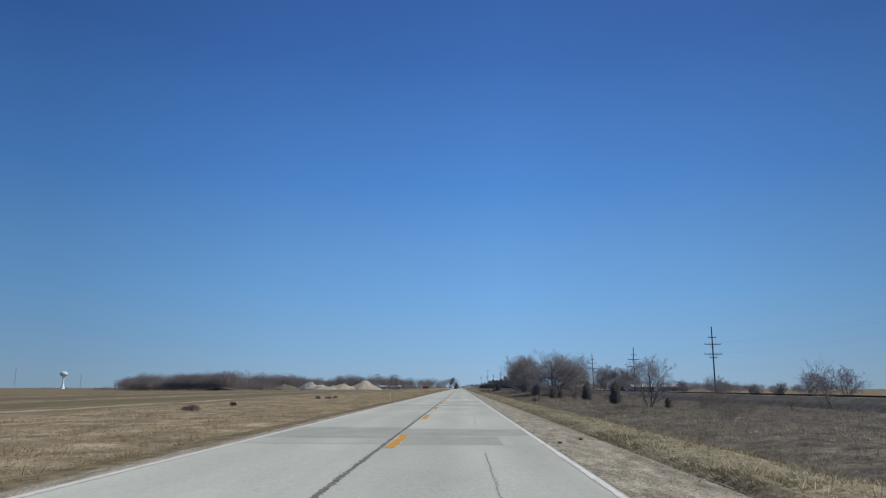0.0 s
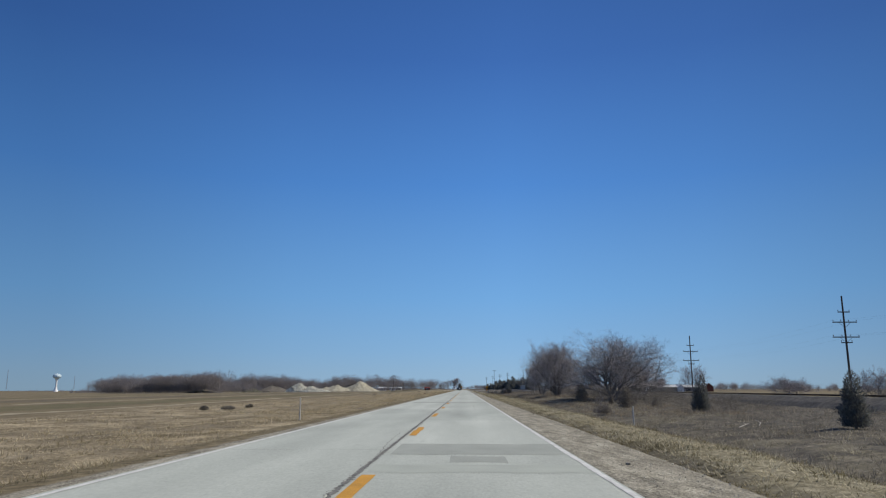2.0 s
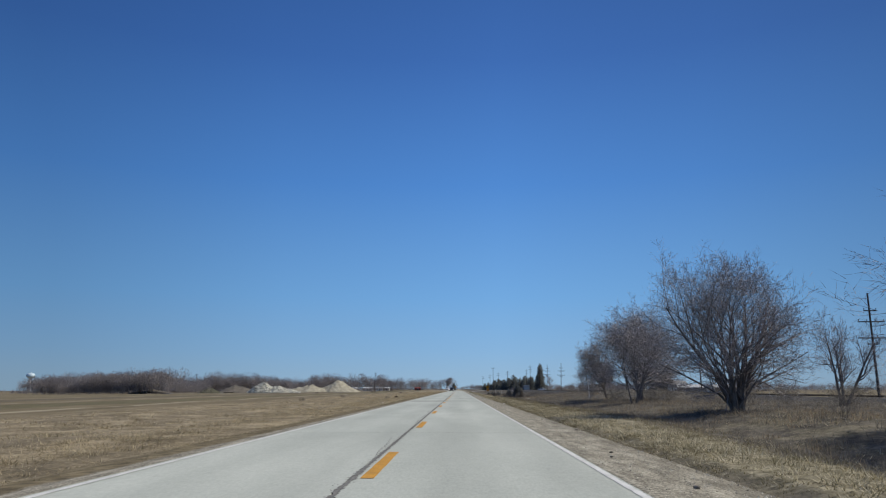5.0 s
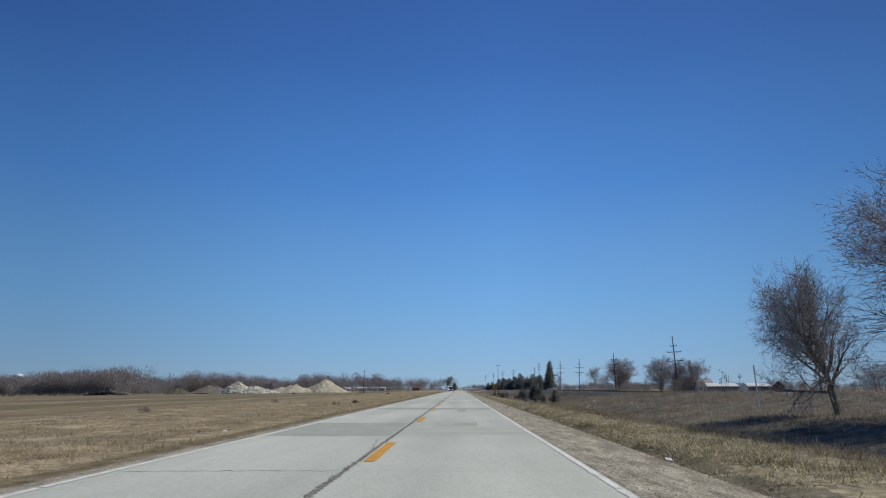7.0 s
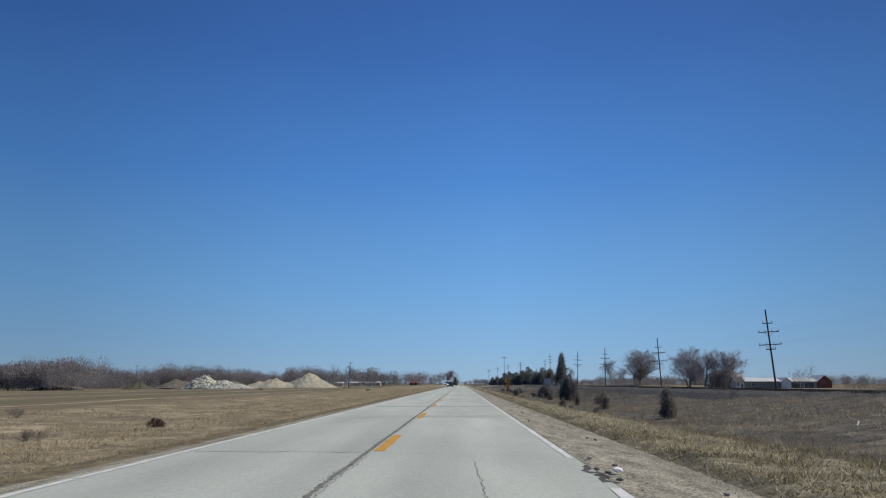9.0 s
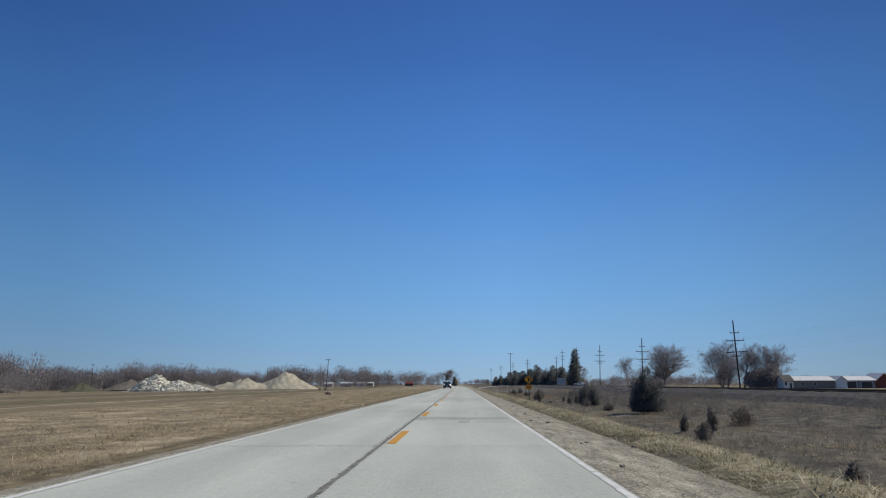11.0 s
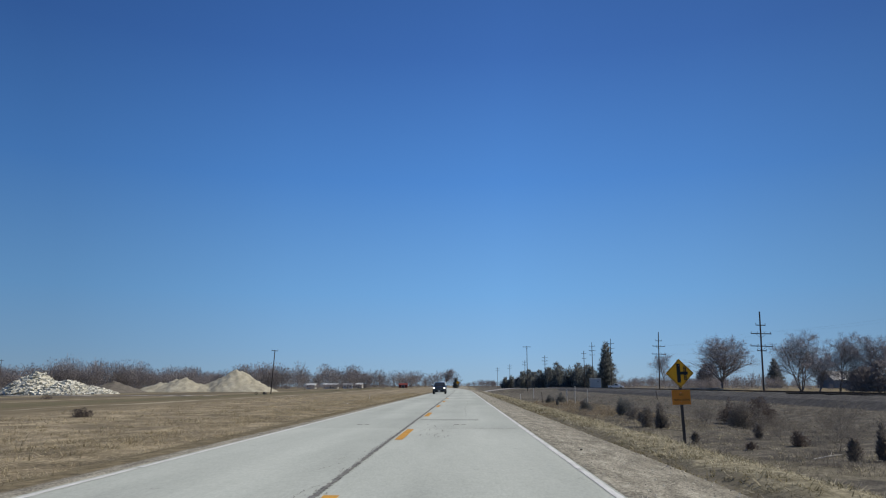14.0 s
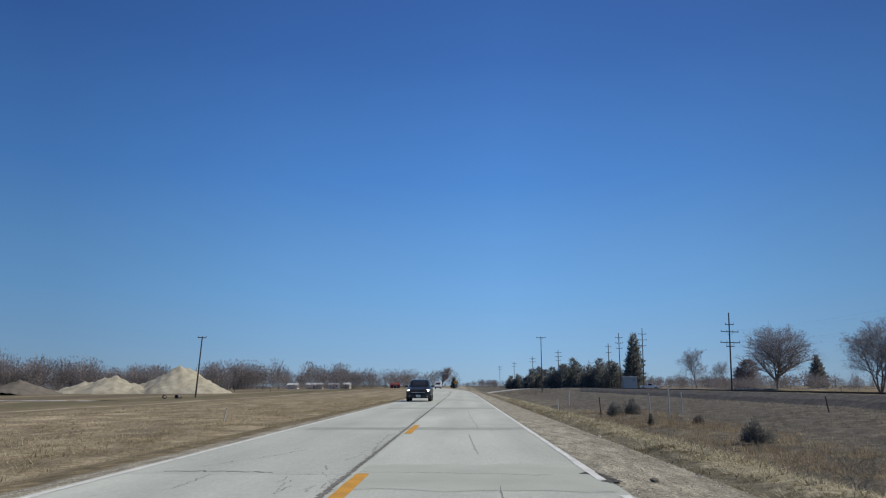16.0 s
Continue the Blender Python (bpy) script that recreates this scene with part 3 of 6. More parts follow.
for k, (x0, x1, y0, y1, dark) in enumerate(REPAIRS):
    n = max(3, int((x1 - x0) / 0.35))
    xs = np.linspace(x0, x1, n)
    r = np.random.default_rng(40 + k)
    lo, hi = y0 + np.abs(r.normal(0, 0.12, n)), y1 - np.abs(r.normal(0, 0.12, n))
    v = np.concatenate([np.stack([xs, lo, np.full(n, 0.003)], 1), np.stack([xs, hi, np.full(n, 0.003)], 1)])
    q = np.stack([np.arange(n - 1), np.arange(1, n), n + np.arange(1, n), n + np.arange(n - 1)], 1)
    # brushed streaks past both ends
    m = int((x1 - x0) / 0.035)
    sx, sw = x0 + (np.arange(m) + 0.5) * (x1 - x0) / m, r.uniform(0.003, 0.016, m)
    for ends, way in ((lo, -1), (hi, 1)):
        a = np.interp(sx, xs, ends) + way * 0.004
        b = a + way * r.exponential(0.06, m)
        s4 = np.stack([np.stack([sx - sw, a], 1), np.stack([sx + sw, a], 1), np.stack([sx + sw * 0.6, b], 1), np.stack([sx - sw * 0.6, b], 1)], 1).reshape(-1, 2)
        q = np.concatenate([q, len(v) + np.arange(m)[:, None] * 4 + np.array([[0, 1, 2, 3]])])
        v = np.concatenate([v, np.column_stack([s4, np.tile(np.repeat(0.0022 + 0.0001 * way, 4), m)])])
    part("repair_patch", mesh_np("repair_patch", v, q, PATCH if dark else PATCH_LIGHT), road, "darker mortar repair across the concrete")

# the lengthwise joint, tarred and spalled
part("centre_joint", ragged("centre_joint", TAR, [(JOINT_X, -40), (JOINT_X + 0.02, 200), (JOINT_X, 455), (JOINT_X, 640)], 0.066, 0.0048, 0.9, 3, 0.04), road, "dark tarred lengthwise joint")
rf = np.random.default_rng(77)
m_ = 8000
fy = np.concatenate([rf.uniform(-5, 420, m_ // 2), np.repeat(rf.uniform(-5, 420, m_ // 40), 20) + rf.normal(0, 0.7, m_ // 2)])
fx = JOINT_X + rf.normal(0, 0.05, m_)
fx[::5] = 1.86 + rf.normal(0, 0.04, len(fx[::5]))
fa, fr = rf.uniform(0, 6.28, (m_, 1)) + np.array([[0, 1.6, 3.1, 4.7]]), rf.uniform(0.004, 0.026, (m_, 4))
flecks = np.stack([fx[:, None] + fr * np.cos(fa) * 0.7, fy[:, None] + fr * np.sin(fa) * 1.8, np.repeat(rf.uniform(0.0030, 0.0042, (m_, 1)), 4, 1)], -1).reshape(-1, 3)
part("spalled_concrete", mesh_np("spalled_concrete", flecks, np.arange(m_)[:, None] * 4 + np.array([[0, 1, 2, 3]]), TAR), road, "small dark pits along joint and edge")["kind"] = "stuff"
for k in range(34):
    y0 = -5 + k * 13 + rng.uniform(-5, 5)
    sd = rng.choice([-1, 1])
    part("crack", ragged("crack", TAR, wander(JOINT_X + sd * 0.06, y0, JOINT_X + sd * rng.uniform(0.05, 0.3), y0 + rng.uniform(3, 8), 0.022, k, 40), 0.012, 0.0044, 1.0, k, 0.05), road)
for k, (x, y0) in enumerate(((JOINT_X + 0.06, 210.8), (JOINT_X + 0.04, 212.5))):
    part("spall", ragged("spall", TAR, wander(x, y0, x + 0.03, y0 + 0.75, 0.02, k + 9, 8), 0.15, 0.0051, 0.7, k, 0.06), road, "dark hole broken out beside the joint")
# transverse cracks at the slab ends and wandering ones in the wheel tracks
for k, y in enumerate(JOINTS[3:40]):
    for x0, x1 in ((EDGE_L + 0.3, JOINT_X - 0.05), (JOINT_X + 0.05, EDGE_R - 0.2)):
        if rng.random() < 0.5:
            part("crack", ragged("crack", TAR, wander(x0, y, x1, y + rng.uniform(-0.15, 0.15), 0.05, 100 + k, 22), rng.uniform(0.014, 0.034), 0.0044, 1.0, k, 0.05), road)
for k, (x, y0, y1) in enumerate(((0.42, 8, 14), (0.45, 24, 30), (0.5, 87, 101), (1.3, 89, 93), (0.35, 212, 222), (0.55, 285, 293), (0.15, 358, 372), (0.26, 372, 385), (0.25, 389, 394), (0.4, 396, 410), (-3.6, 33, 36), (-3.2, 232, 238), (-3.5, 384.6, 386.0))):
    part("crack", ragged("crack", TAR, wander(x, y0, x + rng.uniform(-0.2, 0.2), y1, 0.016, 300 + k, 90), 0.010, 0.0044, 1.0, k, 0.05), road)
for k in range(120):
    cx0, cx1, cy0, cy1 = ((-1.4, -0.2, 346, 352), (-1.4, -0.9, 370, 384), (-1.9, -1.3, 28, 40), (-1.45, -0.7, 110, 118), (-2.4, -1.7, 374, 392), (1.0, 1.75, 92, 116))[0 if k < 44 else 1 + k % 5]
    x, y = rng.uniform(cx0, cx1), rng.uniform(cy0, cy1)
    dx, dy = (rng.uniform(-0.08, 0.08), rng.uniform(0.4, 1.4)) if k % 3 else (rng.uniform(-0.45, 0.45), rng.uniform(-0.15, 0.15))
    part("crack", ragged("crack", TAR, wander(x, y, x + dx * 0.8, y + dy * 0.6, 0.022, 400 + k, 9), 0.010, 0.0044, 1.0, k, 0.05), road)
for k, (x0, x1, y0, y1, w) in enumerate(((-1.55, 1.7, 374.9, 374.5, 0.012), (-4.3, -2.7, 386.3, 386.2, 0.035), (-4.0, -3.0, 386.9, 389.9, 0.014), (-1.5, 1.2, 386.3, 386.0, 0.02), (0.5, 1.8, 398.9, 398.5, 0.03), (-1.5, 1.7, 413.7, 413.5, 0.03))):
    part("crack", ragged("crack", TAR, wander(x0, y0, x1, y1, 0.05, 560 + k, 22), w, 0.0044, 1.0, k, 0.05), road)
for k in range(130):
    x, y = JOINT_X - abs(rng.normal(0, 0.22)) - 0.04, rng.uniform(366, 381) if k < 80 else rng.uniform(384, 398) if k < 110 else rng.uniform(330, 350)
    part("crack", ragged("crack", TAR, wander(x, y, x + rng.uniform(-0.16, 0.16), y + rng.uniform(0.15, 0.7), 0.02, 600 + k, 8), 0.009, 0.0044, 1.0, k, 0.05), road)
for x in (-3.1, -0.05):
    part("counter_strip", boxes("counter_strip", TAR, ((0.15, 0.12, 0.006), (x - 0.10, 351.9, 0.003)), ((0.13, 0.10, 0.006), (x + 0.12, 351.95, 0.003))), road, "dark sensor marks set in the slab")

# painted lines
for k in range(40):
    top = 8.2 + 12.19 * k
    top += {0: 0, 1: -1.6, 2: -0.7, 15: 1.3, 16: 1.4, 17: 0.6}.get(k, 0)
    if top > 402:
        break
    worn = 0.35 if k in (1, 2, 3, 5) else 0.1
    part("centre_dash", ragged("centre_dash", YELLOW, [(JOINT_X + 0.2, top - 3.9), (JOINT_X + 0.2, top)], 0.185, 0.006, worn, 700 + k, 0.16), road, "worn yellow centre dash")
for k in range(52):
    y = -20 + 12 * k
    for side, x in ((0, -4.81), (1, 1.78)):
        if side and y in (208, 220, 376):
            continue
        part("edge_line", ragged("edge_line", WHITE_PAINT, [(x, y), (x, y + 11.9)], 0.088, 0.006, 0.3 if side else 0.25, 800 + k * 2 + side, 0.07), road, "worn white edge line")
part("edge_line", ragged("edge_line", WHITE_PAINT, [(1.78, 208), (1.78, 219.3)], 0.12, 0.006, 0.4, 1, 0.14), road)
part("edge_line", ragged("edge_line", WHITE_PAINT, [(1.76, 376), (1.76, 384.2)], 0.12, 0.006, 0.4, 2, 0.14), road)

part("edge_line", ragged("edge_line", WHITE_PAINT, [(1.78, 222.6), (1.78, 231.9)], 0.11, 0.006, 0.35, 3, 0.14), road)
part("edge_line", ragged("edge_line", WHITE_PAINT, [(1.77, 385.5), (1.78, 387.9)], 0.11, 0.006, 0.4, 4, 0.14), road)
for k, (x, y0, y1, w) in enumerate(((1.8, 219.8, 221.6, 0.09), (1.80, 385.3, 386.4, 0.17))):
    part("broken_edge", ragged("broken_edge", BALLAST, wander(x, y0, x + 0.05, y1, 0.1, 950 + k, 12), w, 0.0052 if x < 1.9 else -0.022, 0.7, k, 0.1), road, "crumbled dark pavement edge")

# the cross road beyond the bend and its branch over the railway
SIDE = material("side_road_chipping", ((0.30, 0.28, 0.25), (0.44, 0.42, 0.385)), scale=0.6, fine=8, bump=0.4)


def ribbon(name, mat, pts, width, lift, over=None):
    pts = np.asarray(pts, float)
    s = np.concatenate([[0], np.cumsum(np.hypot(*np.diff(pts, axis=0).T))])
    t = np.arange(0, s[-1], 2.0)
    x, y = np.interp(t, s, pts[:, 0]), np.interp(t, s, pts[:, 1])
    dx, dy = np.gradient(x), np.gradient(y)
    ln = np.hypot(dx, dy)
    a, b = np.stack([x - dy / ln * width / 2, y + dx / ln * width / 2], 1), np.stack([x + dy / ln * width / 2, y - dx / ln * width / 2], 1)
    v = []
    for p, q in zip(a, b):
        z = max(land_at(*p), land_at(*q), land_at(*((p + q) / 2))) + lift if over is None else over
        v += [(*p, z - 0.25), (*p, z), (*q, z), (*q, z - 0.25)]
    f = [(4 * k + j, 4 * k + j + 1, 4 * k + j + 5, 4 * k + j + 4) for k in range(len(t) - 1) for j in range(3)]
    return new(name, mesh_np(name, v, np.array(f), mat))


tagged(ribbon("side_road", SIDE, [(2.0, 577), (30, 582.5), (60, 590), (140, 612)], 7.5, 0.06), "pale gravel side road climbing to the railway crossing", "road", kind="structure")
tagged(ribbon("farm_lane", SIDE, [(-150, 478), (-60, 474), (-46, 470)], 3.2, 0.03), "pale gravel lane to the stone piles", "lane", kind="structure")

# ---------------------------------------------------------------- railway
railway = thing("railway", Matrix(), "single railway track on a grey ballast bank", "railway", kind="structure")
RX, RZ = 36.0, 0.38
ys = np.arange(-160, 1000, 2.0)
prof = [(-6.2, -1.9), (-3.4, -0.45), (-1.9, -0.02), (1.9, -0.02), (3.4, -0.45), (6.2, -1.9)]
r = np.random.default_rng(8)
v = np.array([[RX + x + r.normal(0, 0.1), y, RZ + z + r.normal(0, 0.04)] for y in ys for x, z in prof])
f = np.array([(a * 6 + b, a * 6 + b + 1, a * 6 + b + 7, a * 6 + b + 6) for a in range(len(ys) - 1) for b in range(5)])
part("ballast", mesh_np("ballast", v, f, BALLAST), railway, "dark grey crushed-stone bank")
for sx in (-0.75, 0.75):
    part("rail", boxes("rail", RAIL, ((0.075, 1160, 0.05), (RX + sx, 420, RZ + 0.19)), ((0.02, 1160, 0.1), (RX + sx, 420, RZ + 0.12)), ((0.14, 1160, 0.02), (RX + sx, 420, RZ + 0.08))), railway)
tie = boxes("sleeper", SLEEPER, ((2.6, 0.23, 0.15), (0, 0, 0)), bevel=0.015)
for k in range(300):
    part("sleeper", tie, railway, at=pose(RX, 240 + k * 0.56, RZ + 0.0, 0, 0, 0))


# ---------------------------------------------------------------- trees
def branches(seed, height, spread, stems=1, trunk_r=0.16, levels=4, kids=(8, 7, 6, 4), low=0.25, up=0.25, fine=1.0, lean=(0, 0)):
    """Lists of limb and twig segments of a leafless tree, its foot at the origin."""
    rg = random.Random(seed)
    stems_made, twigs = [], []

    def grow(p, d, length, r, level):
        n = 6 if level == 0 else 4 if level == 1 else 3 if level == 2 else 2
        out = stems_made[-1] if level < 2 else twigs
        spots = []
        for k in range(n):
            wob = 0.10 if level == 0 else 0.20
            d = (d + Vector((rg.gauss(0, wob), rg.gauss(0, wob), rg.gauss(0, wob * 0.7) + up * (0.30 if level else 0.08)))).normalized()
            q = p + d * (length / n)
            r0, r1 = r * (1 - 0.75 * k / n), r * (1 - 0.75 * (k + 1) / n)
            out.append((p[:], q[:], r0, r1))
            spots.append((p, q, d, r1, (k + 1) / n))
            p = q
        if level >= levels:
            return
        for j in range(kids[level]):
            s = low + (1 - low) * (j + rg.random()) / kids[level] if level == 0 else 0.2 + 0.8 * (j + rg.random()) / kids[level]
            a, b, dd, rr, _ = spots[min(n - 1, int(s * n))]
            at = a.lerp(b, (s * n) % 1)
            side = Vector((rg.gauss(0, 1), rg.gauss(0, 1), rg.gauss(0, 0.45)))
            side = (side - dd * side.dot(dd)).normalized()
            ang = rg.uniform(0.55, 1.05) if level else rg.uniform(0.5, 1.1)
            nd = (dd * math.cos(ang) + side * math.sin(ang)).normalized()
            ln = (spread * rg.uniform(0.75, 1.1) * (1.15 - 0.55 * s)) if level == 0 else length * rg.uniform(0.42, 0.72) * (1.1 - 0.4 * s)
            grow(at, nd, ln, max(rr * rg.uniform(0.55, 0.8), 0.005 * fine), level + 1)

    for k in range(stems):
        a = rg.uniform(0, 6.28) + k * 6.28 / stems
        tilt = 0.04 if stems == 1 else rg.uniform(0.12, 0.42)
        stems_made.append([])
        d = Vector((math.cos(a) * tilt + lean[0], math.sin(a) * tilt + lean[1], 1)).normalized()
        grow(Vector((math.cos(a) * 0.2 * (stems > 1), math.sin(a) * 0.2 * (stems > 1), -0.15)), d, height * rg.uniform(0.62, 0.75), trunk_r * (1 if stems == 1 else rg.uniform(0.6, 0.9)), 0)
    return stems_made, twigs


def slivers(a, grow=1.0):
    """Segments as single long faces: the cheapest twig."""
    p, q, r = a[:, 0:3], a[:, 3:6], a[:, 6:7] * grow
    d = q - p
    w = np.cross(d, np.random.default_rng(len(a)).normal(0, 1, d.shape))
    w /= np.linalg.norm(w, axis=1, keepdims=True) + 1e-9
    v = np.stack([p - w * r, p + w * r, q], 1).reshape(-1, 3)
    return v, np.arange(len(a))[:, None] * 3 + np.array([[0, 1, 2]])


def seg_array(segs):
    return np.array([(*p, *q, r0, r1) for p, q, r0, r1 in segs])


def scaled(a, k):
    a = a.copy()
    a[:, :6] *= k
    return a


def tree_parts(stems, twigs, height, thin, radius, wide):
    """Mesh arrays of the stems and of the crown, the top at the height; twigs finer than thin become slivers."""
    stems, twigs = [seg_array(s) for s in stems], seg_array(twigs)
    k = height / max(a[:, 5].max() for a in stems + [twigs])
    stems, twigs = [scaled(s, k) for s in stems], scaled(twigs, k)
    k = radius / np.percentile(np.hypot(twigs[:, 3], twigs[:, 4]), 93)
    for a in stems + [twigs]:
        a[:, [0, 1, 3, 4]] *= k
    thick = twigs[:, 6] > thin
    v0, f0 = tubes(twigs[thick, 0:3], twigs[thick, 3:6], twigs[thick, 6], twigs[thick, 7], 3)
    v1, f1 = slivers(twigs[~thick], wide)
    return stems, np.concatenate([v0, v1]), [f0, f1 + len(v0)]


def bare_tree(x, y, height, spread, label, seed, stems=1, z=None, far=False, group="", name="bare_tree", category="tree", thick=1.8, **kw):
    limbs, v, f = tree_parts(*branches(seed, height, spread, stems, **kw), height, 0.03 if far else 0.013, spread, 1.7 if far else 1.4 if name == "shrub" else thick)
    t = thing(name, pose(x, y, land_at(x, y) if z is None else z), label, category, group)
    for a in limbs:
        part("trunk" if len(limbs) == 1 else "stem", mesh_np("trunk", *tubes(a[:, 0:3], a[:, 3:6], a[:, 6], a[:, 7], 3 if name == "shrub" else 4 if far else 6), BARK), t)
    part("crown", mesh_np("crown", v, f, FAR_TWIG if far else WEED if name == "shrub" else TWIG), t, "fine leafless twigs")
    return t


NEAR = "trees beside the ditch"
bare_tree(18.0, 134.5, 8.9, 6.0, "wide leafless tree with low spreading limbs on the verge", 11, stems=4, trunk_r=0.20, kids=(13, 10, 9, 6), up=0.18, low=0.05, group=NEAR)
bare_tree(13.4, 152.4, 8.5, 4.2, "many-stemmed leafless tree with a rounded crown", 22, stems=8, trunk_r=0.13, kids=(9, 8, 8, 5), up=0.15, low=0.03, group=NEAR)
bare_tree(15.7, 193.8, 6.9, 3.3, "leafless tree on a short thick trunk in rough grass", 33, stems=2, trunk_r=0.19, kids=(17, 11, 8, 5), up=0.12, low=0.22, group=NEAR)
bare_tree(17.6, 186.5, 9.8, 5.6, "tall leafless tree with arching branches", 44, stems=3, trunk_r=0.22, kids=(14, 11, 9, 5), up=0.08, low=0.08, group=NEAR, thick=2.7)
bare_tree(22.5, 139.5, 7.6, 3.8, "leafless tree with a dense twiggy crown", 55, stems=4, trunk_r=0.15, kids=(8, 8, 7, 4), group=NEAR)
bare_tree(22.5, 160.0, 6.0, 2.4, "slender leafless tree behind thicker ones", 66, stems=3, trunk_r=0.15, kids=(8, 8, 7, 4), group=NEAR)
bare_tree(13.4, 173.0, 7.8, 3.7, "small leafless tree between larger ones", 67, stems=4, trunk_r=0.11, kids=(9, 8, 6, 4), group=NEAR, thick=2.6)
bare_tree(18.2, 70.7, 5.2, 2.2, "young vase-shaped leafless tree in dry weeds", 77, stems=3, trunk_r=0.09, kids=(14, 9, 7, 3), up=0.5, low=0.12)
bare_tree(31.0, 61.0, 5.0, 2.3, "thin leaning leafless sapling with pale bark", 88, stems=2, trunk_r=0.06, kids=(6, 5, 3, 2), up=0.45, lean=(-0.2, 0))
bare_tree(16.2, 336.7, 3.5, 1.7, "small leafless tree with spreading twigs in weeds", 99, stems=3, trunk_r=0.05, kids=(7, 7, 5, 3), up=0.2)
bare_tree(9.3, 98.5, 1.9, 0.5, "thin leafless sapling at the ditch edge", 101, stems=1, trunk_r=0.02, kids=(6, 5, 3, 2), up=0.4)

# trees behind the railway
FARM = "farmyard trees"
bare_tree(95.2, 595.7, 20.5, 10.0, "large round-crowned leafless shade tree beyond the railway", 131, trunk_r=0.55, kids=(34, 11, 8, 4), up=0.38, low=0.12, far=True, fine=4, group=FARM)
bare_tree(114.5, 576, 21.5, 8.8, "tall spreading leafless tree in a farmyard", 112, stems=4, trunk_r=0.35, kids=(12, 9, 8, 4), up=0.3, far=True, fine=4, group=FARM)
bare_tree(113.8, 550, 18.5, 7.2, "leafless tree beside farm buildings", 113, stems=3, trunk_r=0.35, kids=(14, 9, 8, 4), up=0.25, far=True, fine=4, group=FARM)
bare_tree(123.5, 546, 18.0, 7.2, "leafless tree over a dark thicket", 114, stems=3, trunk_r=0.35, kids=(14, 9, 8, 4), far=True, fine=4, group=FARM)
bare_tree(105, 545, 12.0, 6.0, "rounded leafless tree before the farmyard", 125, stems=4, trunk_r=0.25, kids=(8, 8, 7, 4), far=True, fine=4, group=FARM)
bare_tree(95.8, 673, 18.0, 6.5, "smaller leafless tree beyond the railway", 115, trunk_r=0.3, kids=(18, 10, 7, 4), far=True, fine=4, group=FARM)
bare_tree(100, 652, 11.5, 5.6, "smaller leafless tree in a hedge", 116, trunk_r=0.22, kids=(14, 9, 6, 3), far=True, fine=4, group=FARM)
bare_tree(68, 655, 12.5, 4.4, "thin leafless tree by the crossing", 117, trunk_r=0.2, kids=(12, 8, 6, 3), far=True, fine=5, group=FARM)
for k, (x, y, h, w) in enumerate(((43.5, 124, 4.2, 2.4), (42.0, 180, 6.0, 2.8), (47.5, 155, 3.6, 3.3), (45.5, 95, 4.8, 2.9), (49.5, 94, 5.2, 3.0), (42.5, 106, 2.6, 1.2), (41.5, 94.5, 2.8, 1.2))):
    bare_tree(x, y, h, w, "rounded leafless bush behind the track", 140 + k, stems=6, trunk_r=0.05, kids=(7, 6, 5, 3), up=0.3, low=0.1, far=True, fine=2, group="bushes behind the track")
bare_tree(95, 255, 4.8, 4.2, "low wide leafless bush out beyond the railway", 126, stems=6, trunk_r=0.08, kids=(7, 7, 5, 3), far=True, fine=3)
bare_tree(57, 262, 6.0, 3.5, "leafless bush behind the railway bank", 123, stems=5, trunk_r=0.1, kids=(7, 7, 6, 3), far=True, fine=3)
bare_tree(-12.5, 803, 14.0, 6.5, "large round leafless tree at the road's far end", 124, trunk_r=0.45, kids=(20, 9, 8, 4), far=True, fine=6)


